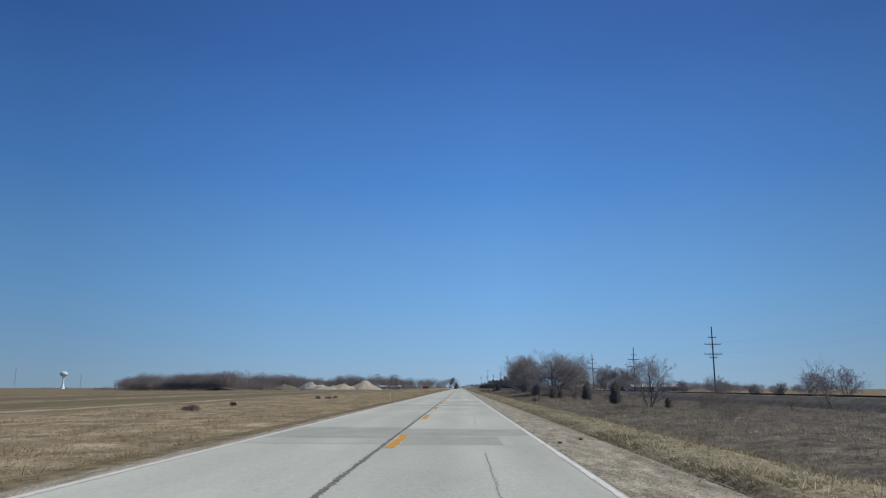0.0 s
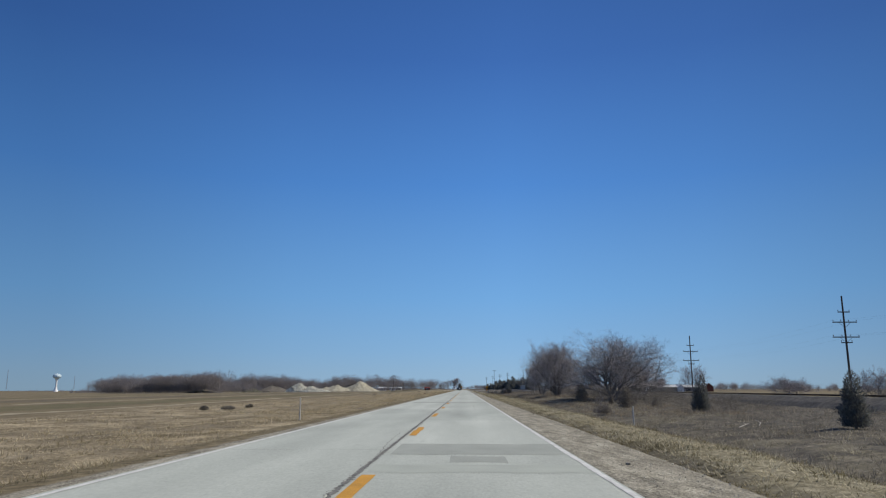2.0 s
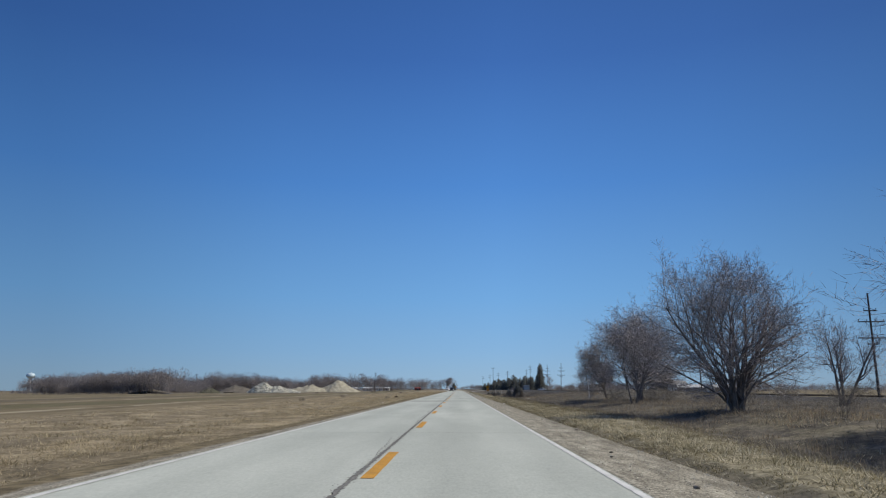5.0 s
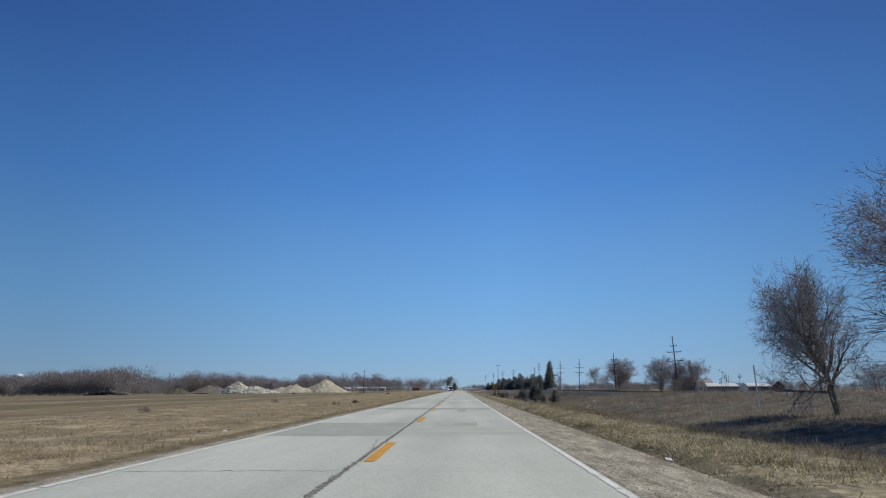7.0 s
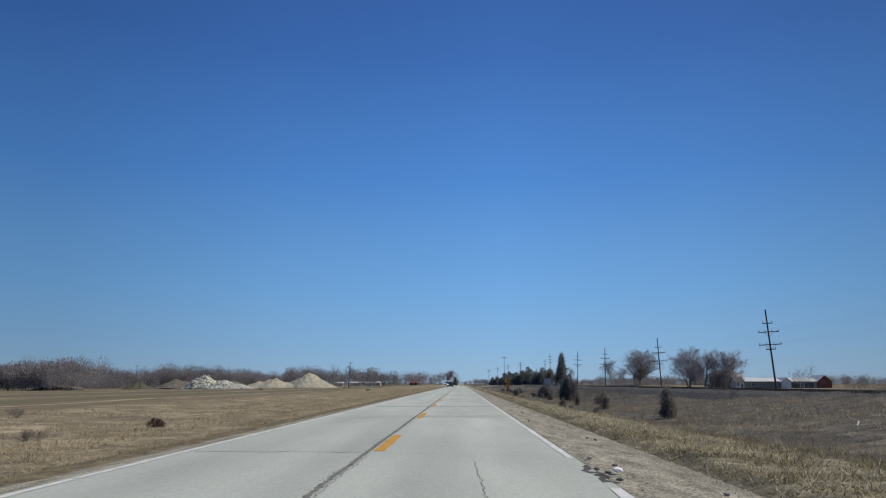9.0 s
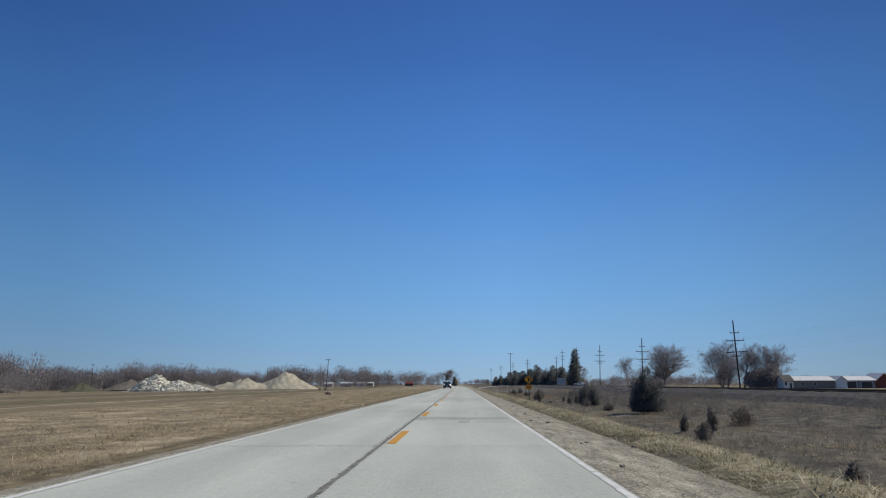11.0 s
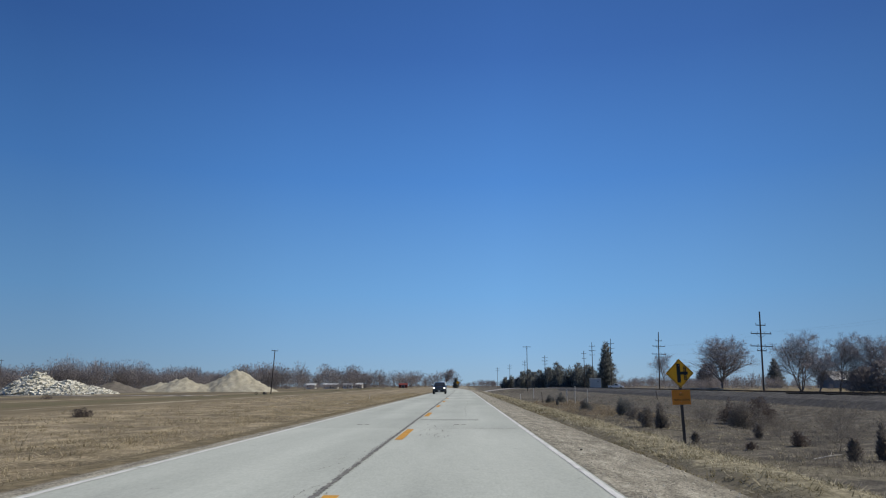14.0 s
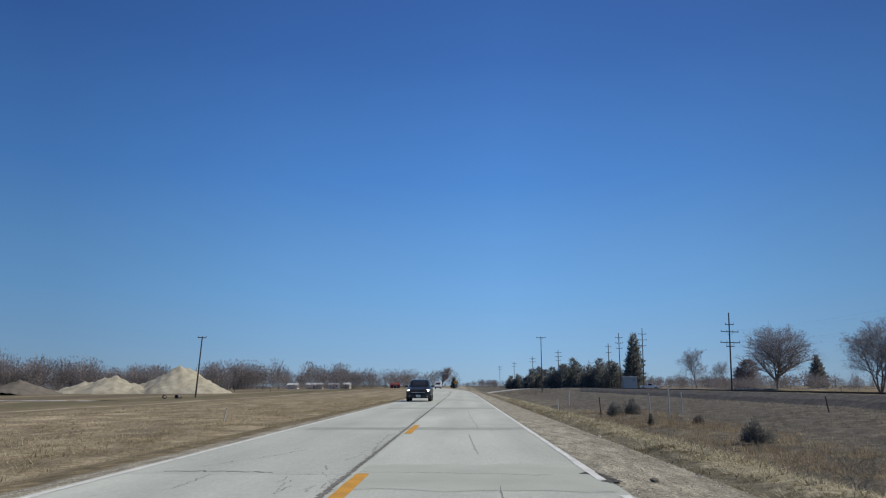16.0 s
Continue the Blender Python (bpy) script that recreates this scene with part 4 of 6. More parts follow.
def woods(name, label, path, count, h0, h1, width, seed, wide=1.0, twigs=260, low=0.0):
    """A far strip of leafless woodland as one mass: trunks, limbs and crowns of countless fine twigs."""
    rg = np.random.default_rng(seed)
    path = np.asarray(path, float)
    s = np.concatenate([[0], np.cumsum(np.hypot(*np.diff(path, axis=0).T))])
    out = []
    for k in range(count):
        t = (k + rg.random()) / count * s[-1]
        x, y = np.interp(t, s, path[:, 0]) + rg.normal(0, width), np.interp(t, s, path[:, 1]) + rg.normal(0, width)
        clump = 0.72 + 0.28 * math.sin(t * 0.11 + seed) * math.sin(t * 0.047 + 2 * seed)
        h = rg.uniform(0.55 * h0 + 0.45 * h1, h1) * clump
        wx = h * rg.uniform(0.24, 0.40)
        tall, mid = h * (0.5 - 0.5 * low), h * (0.52 - 0.5 * low)
        d = rg.normal(0, 1, (twigs, 3))
        d /= np.linalg.norm(d, axis=1, keepdims=True)
        rad = rg.random((twigs, 1)) ** 0.6
        c = d * rad * np.array([wx, wx, tall * 0.9]) + np.array([0, 0, mid])
        go = d * 0.7 + np.array([0, 0, 0.8]) + rg.normal(0, 0.35, (twigs, 3))
        go /= np.linalg.norm(go, axis=1, keepdims=True)
        ln = h * rg.uniform(0.025, 0.075, (twigs, 1))
        fine = np.full((twigs, 2), 0.0040 * h * wide)
        tw = np.concatenate([c, c + go * ln, fine], 1)
        m = 9
        a = rg.uniform(0, 6.28, m)
        foot = np.stack([np.zeros(m), np.zeros(m), h * rg.uniform(0.1, 0.5, m)], 1)
        tip = np.stack([np.cos(a) * wx * 0.8, np.sin(a) * wx * 0.8, h * rg.uniform(0.5, 0.85, m)], 1)
        limbs = np.concatenate([foot, tip, np.full((m, 2), 0.005 * h)], 1)
        trunk = np.array([[0, 0, -0.3, rg.normal(0, 0.03) * h, 0, 0.8 * h, 0.008 * h, 0]])
        tw = np.concatenate([tw, limbs, trunk])
        tw[:, [0, 3]] += x
        tw[:, [1, 4]] += y
        tw[:, [2, 5]] += land_at(x, y)
        out.append(tw)
    ob = new(name, mesh_np(name, *slivers(np.concatenate(out)), FUZZ))
    return tagged(ob, label, "woods", kind="stuff")


woods("woodland", "dense leafless grey-brown wood behind the field", [(-163, 503), (-205, 522), (-252, 546)], 260, 12, 20.0, 6, 1, twigs=480, low=0.2, wide=1.7)
woods("thicket", "leafless thicket standing alone before the wood", [(-129, 440), (-117, 444)], 22, 7, 10.5, 2.2, 14, twigs=560, low=0.1, wide=1.0)
woods("woodland", "leafless trees behind the stone piles", [(-300, 640), (-205, 640), (-150, 690), (-100, 740)], 270, 10, 22, 9, 2, wide=2.0, low=0.22, twigs=430)
woods("woodland", "clump of taller leafless trees behind the wood", [(-250, 660), (-180, 656)], 64, 15, 22, 5, 12, wide=1.7, twigs=560)
woods("woodland", "leafless tree line on the horizon", [(-330, 760), (-120, 820), (-60, 830), (-25, 850)], 330, 12, 23, 12, 3, wide=3.0, low=0.25, twigs=300)
woods("woodland", "low leafless trees beyond the road's end", [(2, 900), (80, 860), (200, 830)], 220, 8, 13, 10, 4, wide=4.5, low=0.25, twigs=220)
woods("undergrowth", "dense brown undergrowth along the far tree line", [(-330, 650), (-205, 632), (-140, 690), (-110, 760), (-60, 815), (-18, 838)], 560, 5, 9, 6, 9, wide=5.0, twigs=130, low=0.6)
woods("hedgerow", "low far hedgerow on the flat horizon", [(190, 720), (330, 640), (520, 420), (560, 150)], 120, 3, 6.5, 12, 5, wide=2.6, twigs=110, low=0.3)
woods("hedgerow", "low brown scrub line beyond the railway", [(170, -60), (182, 300), (205, 540)], 170, 1.6, 3.6, 5, 8, wide=1.9, twigs=115, low=0.4)
woods("hedgerow", "low far trees at the field's edge", [(-420, 780), (-700, 1200), (-1250, 1500)], 130, 4, 7, 14, 6, wide=3.0, twigs=110, low=0.3)
woods("hedgerow", "brown brush and saplings behind the railway", [(58, 650), (110, 640), (190, 600), (280, 540)], 300, 6, 12, 8, 10, wide=3.2, twigs=150, low=0.35)
woods("hedgerow", "leafless scrub round the farmyard", [(70, 575), (100, 565), (140, 575), (170, 620)], 80, 3, 6, 5, 7, twigs=220, low=0.3)


# ---------------------------------------------------------------- evergreens
def evergreen(x, y, height, width, label, seed, name="cedar", mat=None, z=None, group="", shape="cone", count=None, tuft=0.1, tops=3, apart=0.27, taper=0.85):
    """A crown of many small sprays over one tall cone or dome and a few lesser ones beside it, lumpy and ragged at the rim."""
    rg = np.random.default_rng(seed)
    n = count or int(260 + 1400 * height * width)
    lead = np.stack([rg.uniform(-apart, apart, tops) * width, rg.uniform(-apart, apart, tops) * width, rg.uniform(0.5, 0.9, tops), rg.uniform(0.45, 0.72, tops)], 1)
    lead[0] = (0, 0, 1.0, 0.9 if apart < 0.4 else 0.62)
    weight = lead[:, 2] * lead[:, 3] ** 2
    which = rg.choice(tops, n, p=weight / weight.sum())
    lean = rg.normal(0, 0.035, (tops, 2)) * height
    t = 1 - np.sqrt(rg.random(n)) if shape == "cone" else rg.random(n)
    if shape == "cone":
        rim = np.minimum(1.0, 0.6 + 3.2 * t) * (1 - t) ** taper + 0.03
    else:
        rim = np.minimum(1.0, 0.75 + 1.2 * t) * np.sqrt(np.clip(1 - (np.clip(t - 0.3, 0, 1) / 0.7) ** 2, 0, 1)) + 0.03
    a = rg.uniform(0, 2 * np.pi, n)
    ph = rg.uniform(0, 6.28, (tops, 3))[which]
    lump = 0.80 + 0.20 * np.sin(a * 3 + ph[:, 0] + 9 * t) * np.sin(a * 5 + ph[:, 1] - 14 * t) + (0.16 if height < 5 else 0.30) * np.sin(t * height * (9 if height < 5 else 3.0) + ph[:, 2] + 2 * np.sin(a * 2))
    r = width * 0.5 * lead[which, 3] * rim * lump * rg.random(n) ** 0.4
    stray = rg.random(n) < 0.11
    r[stray] *= rg.uniform(1.0, 1.35, stray.sum())
    h = height * lead[which, 2]
    c = np.stack([lead[which, 0] * 0.9 + lean[which, 0] * t + np.cos(a) * r, lead[which, 1] * 0.9 + lean[which, 1] * t + np.sin(a) * r, 0.02 * height + 0.95 * h * t + 0.10 * r * (shape == "cone")], 1)
    size = tuft * (0.5 + 0.9 * rg.random(n)) * (min(1.6, 0.7 + 0.25 * height) if height > 5 else 0.85)
    out = np.stack([np.cos(a) * 0.7, np.sin(a) * 0.7, np.full(n, 0.75)], 1) + rg.normal(0, 0.4, (n, 3))
    out /= np.linalg.norm(out, axis=1, keepdims=True)
    side = np.cross(out, rg.normal(0, 1, (n, 3)))
    side /= np.linalg.norm(side, axis=1, keepdims=True) + 1e-9
    v = np.stack([c - side * (size * 0.24)[:, None], c + side * (size * 0.24)[:, None], c + out * (size * 1.6)[:, None]], 1).reshape(-1, 3)
    q = np.arange(n)[:, None] * 3 + np.array([[0, 1, 2]])
    t_ = thing(name, pose(x, y, land_at(x, y) if z is None else z), label, "bush" if name == "bush" else "conifer", group)
    part("trunk", rods("trunk", BARK, ((0, 0, -0.2), (0, 0, height * 0.8), 0.03 * height ** 0.8, 0.01), sides=6), t_)
    part("crown", mesh_np("crown", v, q, mat or NEEDLE), t_, "dense dull needles" if name != "bush" else "tangle of dark fine twigs")
    return t_


CEDARS = "young cedars along the ditch"
for k, (x, y, h, w) in enumerate([(17.5, 101.4, 2.9, 1.8), (16.6, 78.4, 2.6, 1.9), (13.7, 132.0, 2.0, 1.9), (15.4, 123.6, 0.9, 0.7), (14.3, 111.4, 1.9, 1.5), (16.0, 117.8, 1.4, 1.6), (18.5, 118, 0.9, 0.65), (18.9, 66.6, 0.9, 0.8),
                                  (11.6, 251.5, 2.0, 1.2), (13.0, 277, 1.5, 1.1), (8.6, 257, 0.65, 0.5), (10.0, 277, 0.8, 0.55), (16.85, 323.8, 4.3, 3.5), (12.3, 298.3, 1.05, 0.6), (14.2, 299.4, 1.5, 0.75), (11.5, 292.6, 0.85, 0.8),
                                  (16.4, 347.6, 2.9, 2.1), (16.2, 352.2, 3.0, 2.6), (15.7, 356.8, 1.6, 0.6), (14.9, 357.2, 0.85, 0.6), (15.5, 367.6, 0.7, 0.5), (11.7, 366, 0.5, 0.4), (12.45, 378.6, 1.35, 1.05), (12.7, 376.0, 1.8, 1.1), (13.4, 383.9, 0.75, 0.65),
                                  (13.8, 410.6, 1.3, 1.2), (14.9, 395.4, 1.7, 1.5), (15.4, 399.8, 1.75, 1.6), (12.4, 424, 0.8, 0.5), (13.2, 439.4, 1.4, 1.5), (15.0, 440.5, 1.6, 1.6)]):
    size = "tall" if h > 2.2 else "low" if h < 1.1 else "young"
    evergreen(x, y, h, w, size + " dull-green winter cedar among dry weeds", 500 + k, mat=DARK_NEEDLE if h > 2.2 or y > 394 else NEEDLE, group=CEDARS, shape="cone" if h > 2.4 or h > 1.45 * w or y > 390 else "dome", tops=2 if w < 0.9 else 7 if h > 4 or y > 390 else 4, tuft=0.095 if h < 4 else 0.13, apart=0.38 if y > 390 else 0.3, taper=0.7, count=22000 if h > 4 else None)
SCRUB = "dark scrubby bushes along the ditch"
for k, (x, y, h, w) in enumerate([(10.9, 103.5, 1.0, 1.6), (17.9, 304.5, 1.3, 1.4), (14.7, 330.8, 0.9, 1.0), (14.9, 344.4, 0.95, 1.0), (12.8, 361.8, 0.4, 0.5), (15.7, 363.7, 0.7, 0.9), (18.6, 377.4, 2.2, 2.4), (20.2, 378.6, 2.0, 2.2),
                                  (19.9, 383.4, 2.0, 2.2), (14.05, 389.4, 1.15, 1.35), (15.9, 425, 0.8, 0.9)]):
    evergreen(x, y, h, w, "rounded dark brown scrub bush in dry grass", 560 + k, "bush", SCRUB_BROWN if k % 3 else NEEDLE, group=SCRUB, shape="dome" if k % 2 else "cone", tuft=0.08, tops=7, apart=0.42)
evergreen(55.0, 607.5, 19.5, 7.8, "tall dark spruce by the railway crossing", 601, "spruce", SPRUCE, count=9500, tuft=0.34, tops=2, apart=0.06, taper=0.55)
evergreen(120.5, 538.5, 9.0, 13.0, "broad brown thicket of fine twigs beside a white house", 604, "bush", FUZZ, count=9000, tuft=0.32, shape="dome", tops=6, apart=0.4)
evergreen(164, 711, 16.5, 12.0, "broad dark spruce in a farmyard", 602, "spruce", SPRUCE, count=6500, tuft=0.4, tops=1)
evergreen(112, 660, 12.0, 11.0, "rounded brown thicket beside a shade tree", 603, "bush", FUZZ, count=6000, tuft=0.36, shape="dome", tops=4, apart=0.35)
PINES = "dark pines by the crossing"
for k, (x, y, h, w) in enumerate([(42.6, 617, 9.6, 8.4), (45.8, 614, 10.8, 8.4), (48.6, 617, 9.4, 8.0), (51.2, 622, 10.4, 8.0), (44.4, 624, 10.2, 8.2), (32.6, 632, 8.0, 7.6), (36.0, 630, 8.8, 7.2), (38.8, 626, 11.2, 7.0), (41.0, 632, 8.6, 7.6), (25.8, 640, 7.6, 6.0), (29.6, 650, 8.6, 7.0), (57.6, 618, 8.4, 7.0), (22.5, 668, 6.6, 6.5)]):
    evergreen(x, y, h, w, "dark dense pine standing with others beyond the crossing", 620 + k, "pine", SPRUCE, count=5200, tuft=0.34, group=PINES, shape="dome" if k % 4 else "cone", tops=10, apart=0.55)
evergreen(-5.0, 835, 7.0, 4.5, "dark evergreen at the road's far end", 640, "pine", SPRUCE, count=2600, tuft=0.5, tops=2)

evergreen(-10.5, 235.6, 0.30, 0.75, "low dense maroon-brown bush in the dead grass", 660, "bush", MAROON, count=900, tuft=0.05, shape="dome", tops=4)
for k, (x, y, h, w) in enumerate(((-18.8, 50.2, 0.42, 1.4), (-20.6, 65.0, 0.3, 0.6), (-20.1, 101.8, 0.36, 0.8), (-19.1, 105.0, 0.28, 1.2), (-19.1, 110.4, 0.3, 0.7), (-20.4, 367.4, 0.5, 1.0), (-63.5, 437.5, 0.7, 2.2))):
    evergreen(x, y, h, w, "low dull brown bush in the tan meadow", 670 + k, "bush", WEED if 1 < k < 5 else SCRUB_BROWN, count=1100, tuft=0.07, shape="dome", tops=6, apart=0.42, group="low bushes in the meadow")
# low leafless shrubs in the verges
tk = random.Random(12)
THICKET = [(tk.uniform(x0, x1), tk.uniform(y0, y1), tk.uniform(1.2, 2.4), tk.uniform(1.1, 1.8)) for x0, x1, y0, y1, n in ((17, 29, 318, 352, 14), (16, 28, 352, 385, 8), (15, 27, 104, 145, 12), (14, 26, 145, 200, 10), (19, 29, 230, 310, 6), (20, 30, 30, 100, 6))
           for _ in range(n)]
SHRUBS = "leafless shrubs in the rough grass"
for k, (x, y, h, w) in enumerate([(-20.7, 210.6, 0.6, 0.5), (-11.4, 230, 0.4, 0.4), (-20.8, 244, 0.6, 0.6), 
                                  (22, 64, 1.3, 1.2), (25, 86, 1.5, 1.3), (21, 232, 1.6, 1.4), (19, 240, 1.2, 1.2), (17.5, 318, 2.2, 1.6), (21, 322, 2.4, 1.8), (19.5, 346, 2.2, 1.7), (24, 341, 2.0, 1.5), (22, 372, 1.6, 1.4),
                                  (17, 404, 1.3, 1.3), (23, 110, 1.6, 1.5), (13.5, 133, 1.4, 1.2), (19, 172, 1.6, 1.5), (16, 44, 1.0, 1.0), (20, 52, 1.2, 1.2), (13, 60, 0.8, 0.8), (24, 300, 2.0, 1.6), (18.6, 128, 2.0, 1.6), (15.2, 133, 1.6, 1.4), (20, 134, 2.2, 1.8), (17.5, 138, 1.9, 1.6), (22.5, 130, 2.0, 1.8), (19.5, 122, 1.5, 1.4), (14, 144, 1.4, 1.2), (15.4, 160, 1.7, 1.5), (18.5, 151, 1.8, 1.6), (17, 177, 1.5, 1.4), (15, 188, 1.4, 1.3), (25, 137, 2.0, 1.8), (13, 118, 1.1, 1.1), (17, 112, 1.3, 1.2), (15.5, 309, 1.6, 1.2), (14.5, 411, 1.0, 0.9), (11.3, 397, 1.3, 1.2), (9.2, 391.5, 1.15, 0.9), (10.1, 393, 1.0, 0.8)] + THICKET):
    bare_tree(x, y, h, w, "tangled leafless shrub in dry grass", 900 + k, stems=6, trunk_r=0.013, levels=3, kids=(6, 5, 3, 2), low=0.1, up=0.25, group=SHRUBS, name="shrub", category="shrub")


# ---------------------------------------------------------------- dead grass
def blades(name, label, mat, x0, x1, y0, y1, count, h0, h1, seed, width=0.006, bow=0.6, fall=1.0, clump=0.0, tuft=10, reach=0.07):
    """Tufts of splayed blades, one long face each, thickest towards the road."""
    rg = np.random.default_rng(seed)
    m = count // tuft
    u = x0 + (x1 - x0) * rg.random(m) ** fall
    y = rg.uniform(y0, y1, m)
    if clump:
        keep = (np.sin(u * 1.9 + np.sin(y * 0.7) * 2) * np.sin(y * 1.3 + u * 0.5) + 0.7 * np.sin(u * 0.41 + y * 0.27)) * clump + rg.normal(0, 0.5, m) > -0.35
        u, y = u[keep], y[keep]
    m = len(u)
    size = rg.uniform(0.55, 1.3, m) * (0.85 + 0.3 * np.sin(y * 0.35 + u * 0.9) * np.sin(u * 0.8 - y * 0.21))
    u, y, size = np.repeat(u, tuft), np.repeat(y, tuft), np.repeat(size, tuft)
    n = len(u)
    off = rg.normal(0, reach, (n, 2)) * size[:, None]
    a = np.arctan2(off[:, 1], off[:, 0]) + rg.normal(0, 0.7, n)
    u, y = u + off[:, 0], y + off[:, 1]
    x = u + bend(y)
    z = land(x, y) - 0.02
    h = rg.uniform(h0, h1, n) * size
    d = np.stack([np.cos(a), np.sin(a), np.zeros(n)], 1)
    s = np.stack([-np.sin(a), np.cos(a), np.zeros(n)], 1) * (width * rg.uniform(0.6, 1.5, n) * (1 + np.abs(u) / 30))[:, None]
    b = rg.uniform(0.2, 1.0, n)[:, None] * bow
    base = np.stack([x, y, z], 1)
    tip = base + np.array([0, 0, 1.0]) * (h * (1.0 - 0.35 * np.minimum(b[:, 0], 1.6)))[:, None] + d * h[:, None] * b
    v = np.stack([base - s, base + s, tip], 1).reshape(-1, 3)
    ob = new(name, mesh_np(name, v, np.arange(n)[:, None] * 3 + np.array([[0, 1, 2]]), mat))
    return tagged(ob, label, "grass", kind="stuff")


blades("verge_grass", "pale straw grass lip beside the gravel shoulder", STRAW, 4.25, 6.2, -6, 450, 250000, 0.10, 0.24, 71, width=0.008, clump=0.35, bow=2.6, tuft=14, reach=0.12)
blades("verge_grass", "thinner brown grass down the ditch side", SOD, 6.2, 9.0, -6, 450, 130000, 0.10, 0.25, 79, width=0.006, clump=0.5, bow=1.6, tuft=11, reach=0.13)
# olive grass of this stretch, its dark colour also deepening the trees' shadow
blades("verge_grass", "olive tufts among straw, also darkening the bank as tree shade", SOD, 4.2, 8.5, 158, 232, 42000, 0.10, 0.26, 85, width=0.007, clump=0.8, bow=2.0, tuft=16, reach=0.14)
blades("grass_tussock", "full straw tussocks along the verge's raised lip", STRAW, 4.5, 7.2, -6, 450, 80000, 0.13, 0.27, 80, width=0.006, clump=1.2, bow=2.2, tuft=44, reach=0.15)
blades("short_grass", "thin dead grass on the shoulder's dirt edge", SOD, 3.65, 4.9, -6, 440, 130000, 0.06, 0.17, 72, width=0.008, clump=0.5, bow=2.0)
blades("dry_weeds", "tall brown dry weeds between ditch and railway", WEED, 7.6, 31, -6, 470, 250000, 0.22, 0.52, 73, width=0.005, fall=1.5, clump=0.5, bow=1.9, tuft=11, reach=0.2)
blades("tall_weeds", "tall dull brown weed stems before the railway bank", WEED, 11, 30.5, -6, 440, 80000, 0.32, 0.72, 81, width=0.005, fall=1.1, clump=1.6, bow=1.4, tuft=20, reach=0.26)
blades("russet_grass", "tall russet dry grass in the low ground", RUSSET, 9.6, 17.5, 392, 446, 30000, 0.25, 0.62, 82, width=0.0055, fall=1.0, clump=1.0, bow=0.9, tuft=15, reach=0.22)
blades("russet_grass", "clumps of russet grass beside the ditch", RUSSET, 8.2, 20, 95, 330, 50000, 0.2, 0.55, 83, width=0.005, fall=1.2, clump=2.2, bow=1.0, tuft=15, reach=0.2)
blades("verge_grass", "yellow straw grass in the low ground", STRAW_LEFT, 6.2, 19, 380, 450, 45000, 0.14, 0.36, 86, width=0.007, fall=1.1, clump=0.9, bow=1.9, tuft=13, reach=0.16)
blades("matted_grass", "matted brown dead grass up to the railway bank", WEED, 6.8, 31, -6, 470, 130000, 0.12, 0.30, 74, width=0.008, fall=1.5, clump=0.2, bow=1.6, tuft=10, reach=0.12)
blades("ditch_grass", "matted straw and brown grass in the ditch", STRAW, 6.6, 18, -6, 148, 50000, 0.12, 0.32, 78, width=0.006, fall=1.2, clump=1.0, bow=2.2, tuft=12, reach=0.13)
blades("ditch_grass", "matted straw and brown grass in the low ground", STRAW, 6.6, 18, 236, 450, 75000, 0.12, 0.32, 87, width=0.006, fall=1.2, clump=1.0, bow=2.2, tuft=12, reach=0.13)
blades("ditch_grass", "dull brown grass below the ditch trees", WEED, 6.2, 18, 144, 240, 42000, 0.10, 0.26, 88, width=0.007, fall=1.2, clump=0.6, bow=2.3, tuft=13, reach=0.15)
blades("verge_grass", "tan dead grass on the bank beside the road", STRAW_LEFT, -6.5, -11.0, -6, 460, 240000, 0.07, 0.19, 75, width=0.0055, clump=0.2, bow=2.6, tuft=12, reach=0.13)
blades("meadow_grass", "tan dead meadow grass towards the field", STRAW_LEFT, -8.5, -25.5, -6, 470, 250000, 0.10, 0.26, 76, width=0.008, fall=1.6, clump=0.3, bow=2.4, tuft=9, reach=0.16)
blades("grass_tussock", "loose tan tussocks in the dead meadow", STRAW_LEFT, -6.9, -18.0, -6, 460, 90000, 0.12, 0.27, 84, width=0.006, fall=1.4, clump=1.4, bow=1.5, tuft=36, reach=0.13)
blades("dirt_edge_grass", "olive-brown sod at the pavement's gravel edge", SOD, -5.6, -7.1, -6, 440, 90000, 0.03, 0.10, 77, width=0.006, clump=0.4, bow=2.2, tuft=11, reach=0.1)


def seed_stalks(x, y, h, n, seed):
    """A stand of dead upright stalks, each with dark seed heads near its top."""
    rg = random.Random(seed)
    t = thing("dead_stalks", pose(x, y, land_at(x, y)), "stand of tall dead stalks with dark seed heads", "weed", "tall dead stalks in the rough grass")
    for _ in range(n):
        bx, by, k = rg.gauss(0, 0.55), rg.gauss(0, 0.55), rg.uniform(0.6, 1.0) * h
        tx, ty = bx + rg.gauss(0, 0.12), by + rg.gauss(0, 0.12)
        stalk = part("stalk", rods("stalk", WEED, ((bx, by, -0.1), (tx, ty, k), 0.010, 0.006), sides=4), t)
        heads = []
        for j in range(rg.randint(3, 6)):
            f = rg.uniform(0.72, 1.0)
            ox, oy = bx + (tx - bx) * f + rg.gauss(0, 0.06), by + (ty - by) * f + rg.gauss(0, 0.06)
            heads.append(((ox, oy, k * f), (ox + rg.gauss(0, 0.02), oy, k * f + rg.uniform(0.05, 0.10)), 0.014, 0.028))
        part("seed_heads", rods("seed_heads", SCRUB_BROWN, *heads, sides=5), stalk, "dark dry seed heads")
    return t


for k, (x, y, h, n) in enumerate(((17.2, 212.9, 1.9, 4), (17.2, 210.6, 2.0, 6), (15.1, 214.3, 1.9, 2), (22.0, 215.9, 1.6, 3))):
    seed_stalks(x, y, h, n, 40 + k)


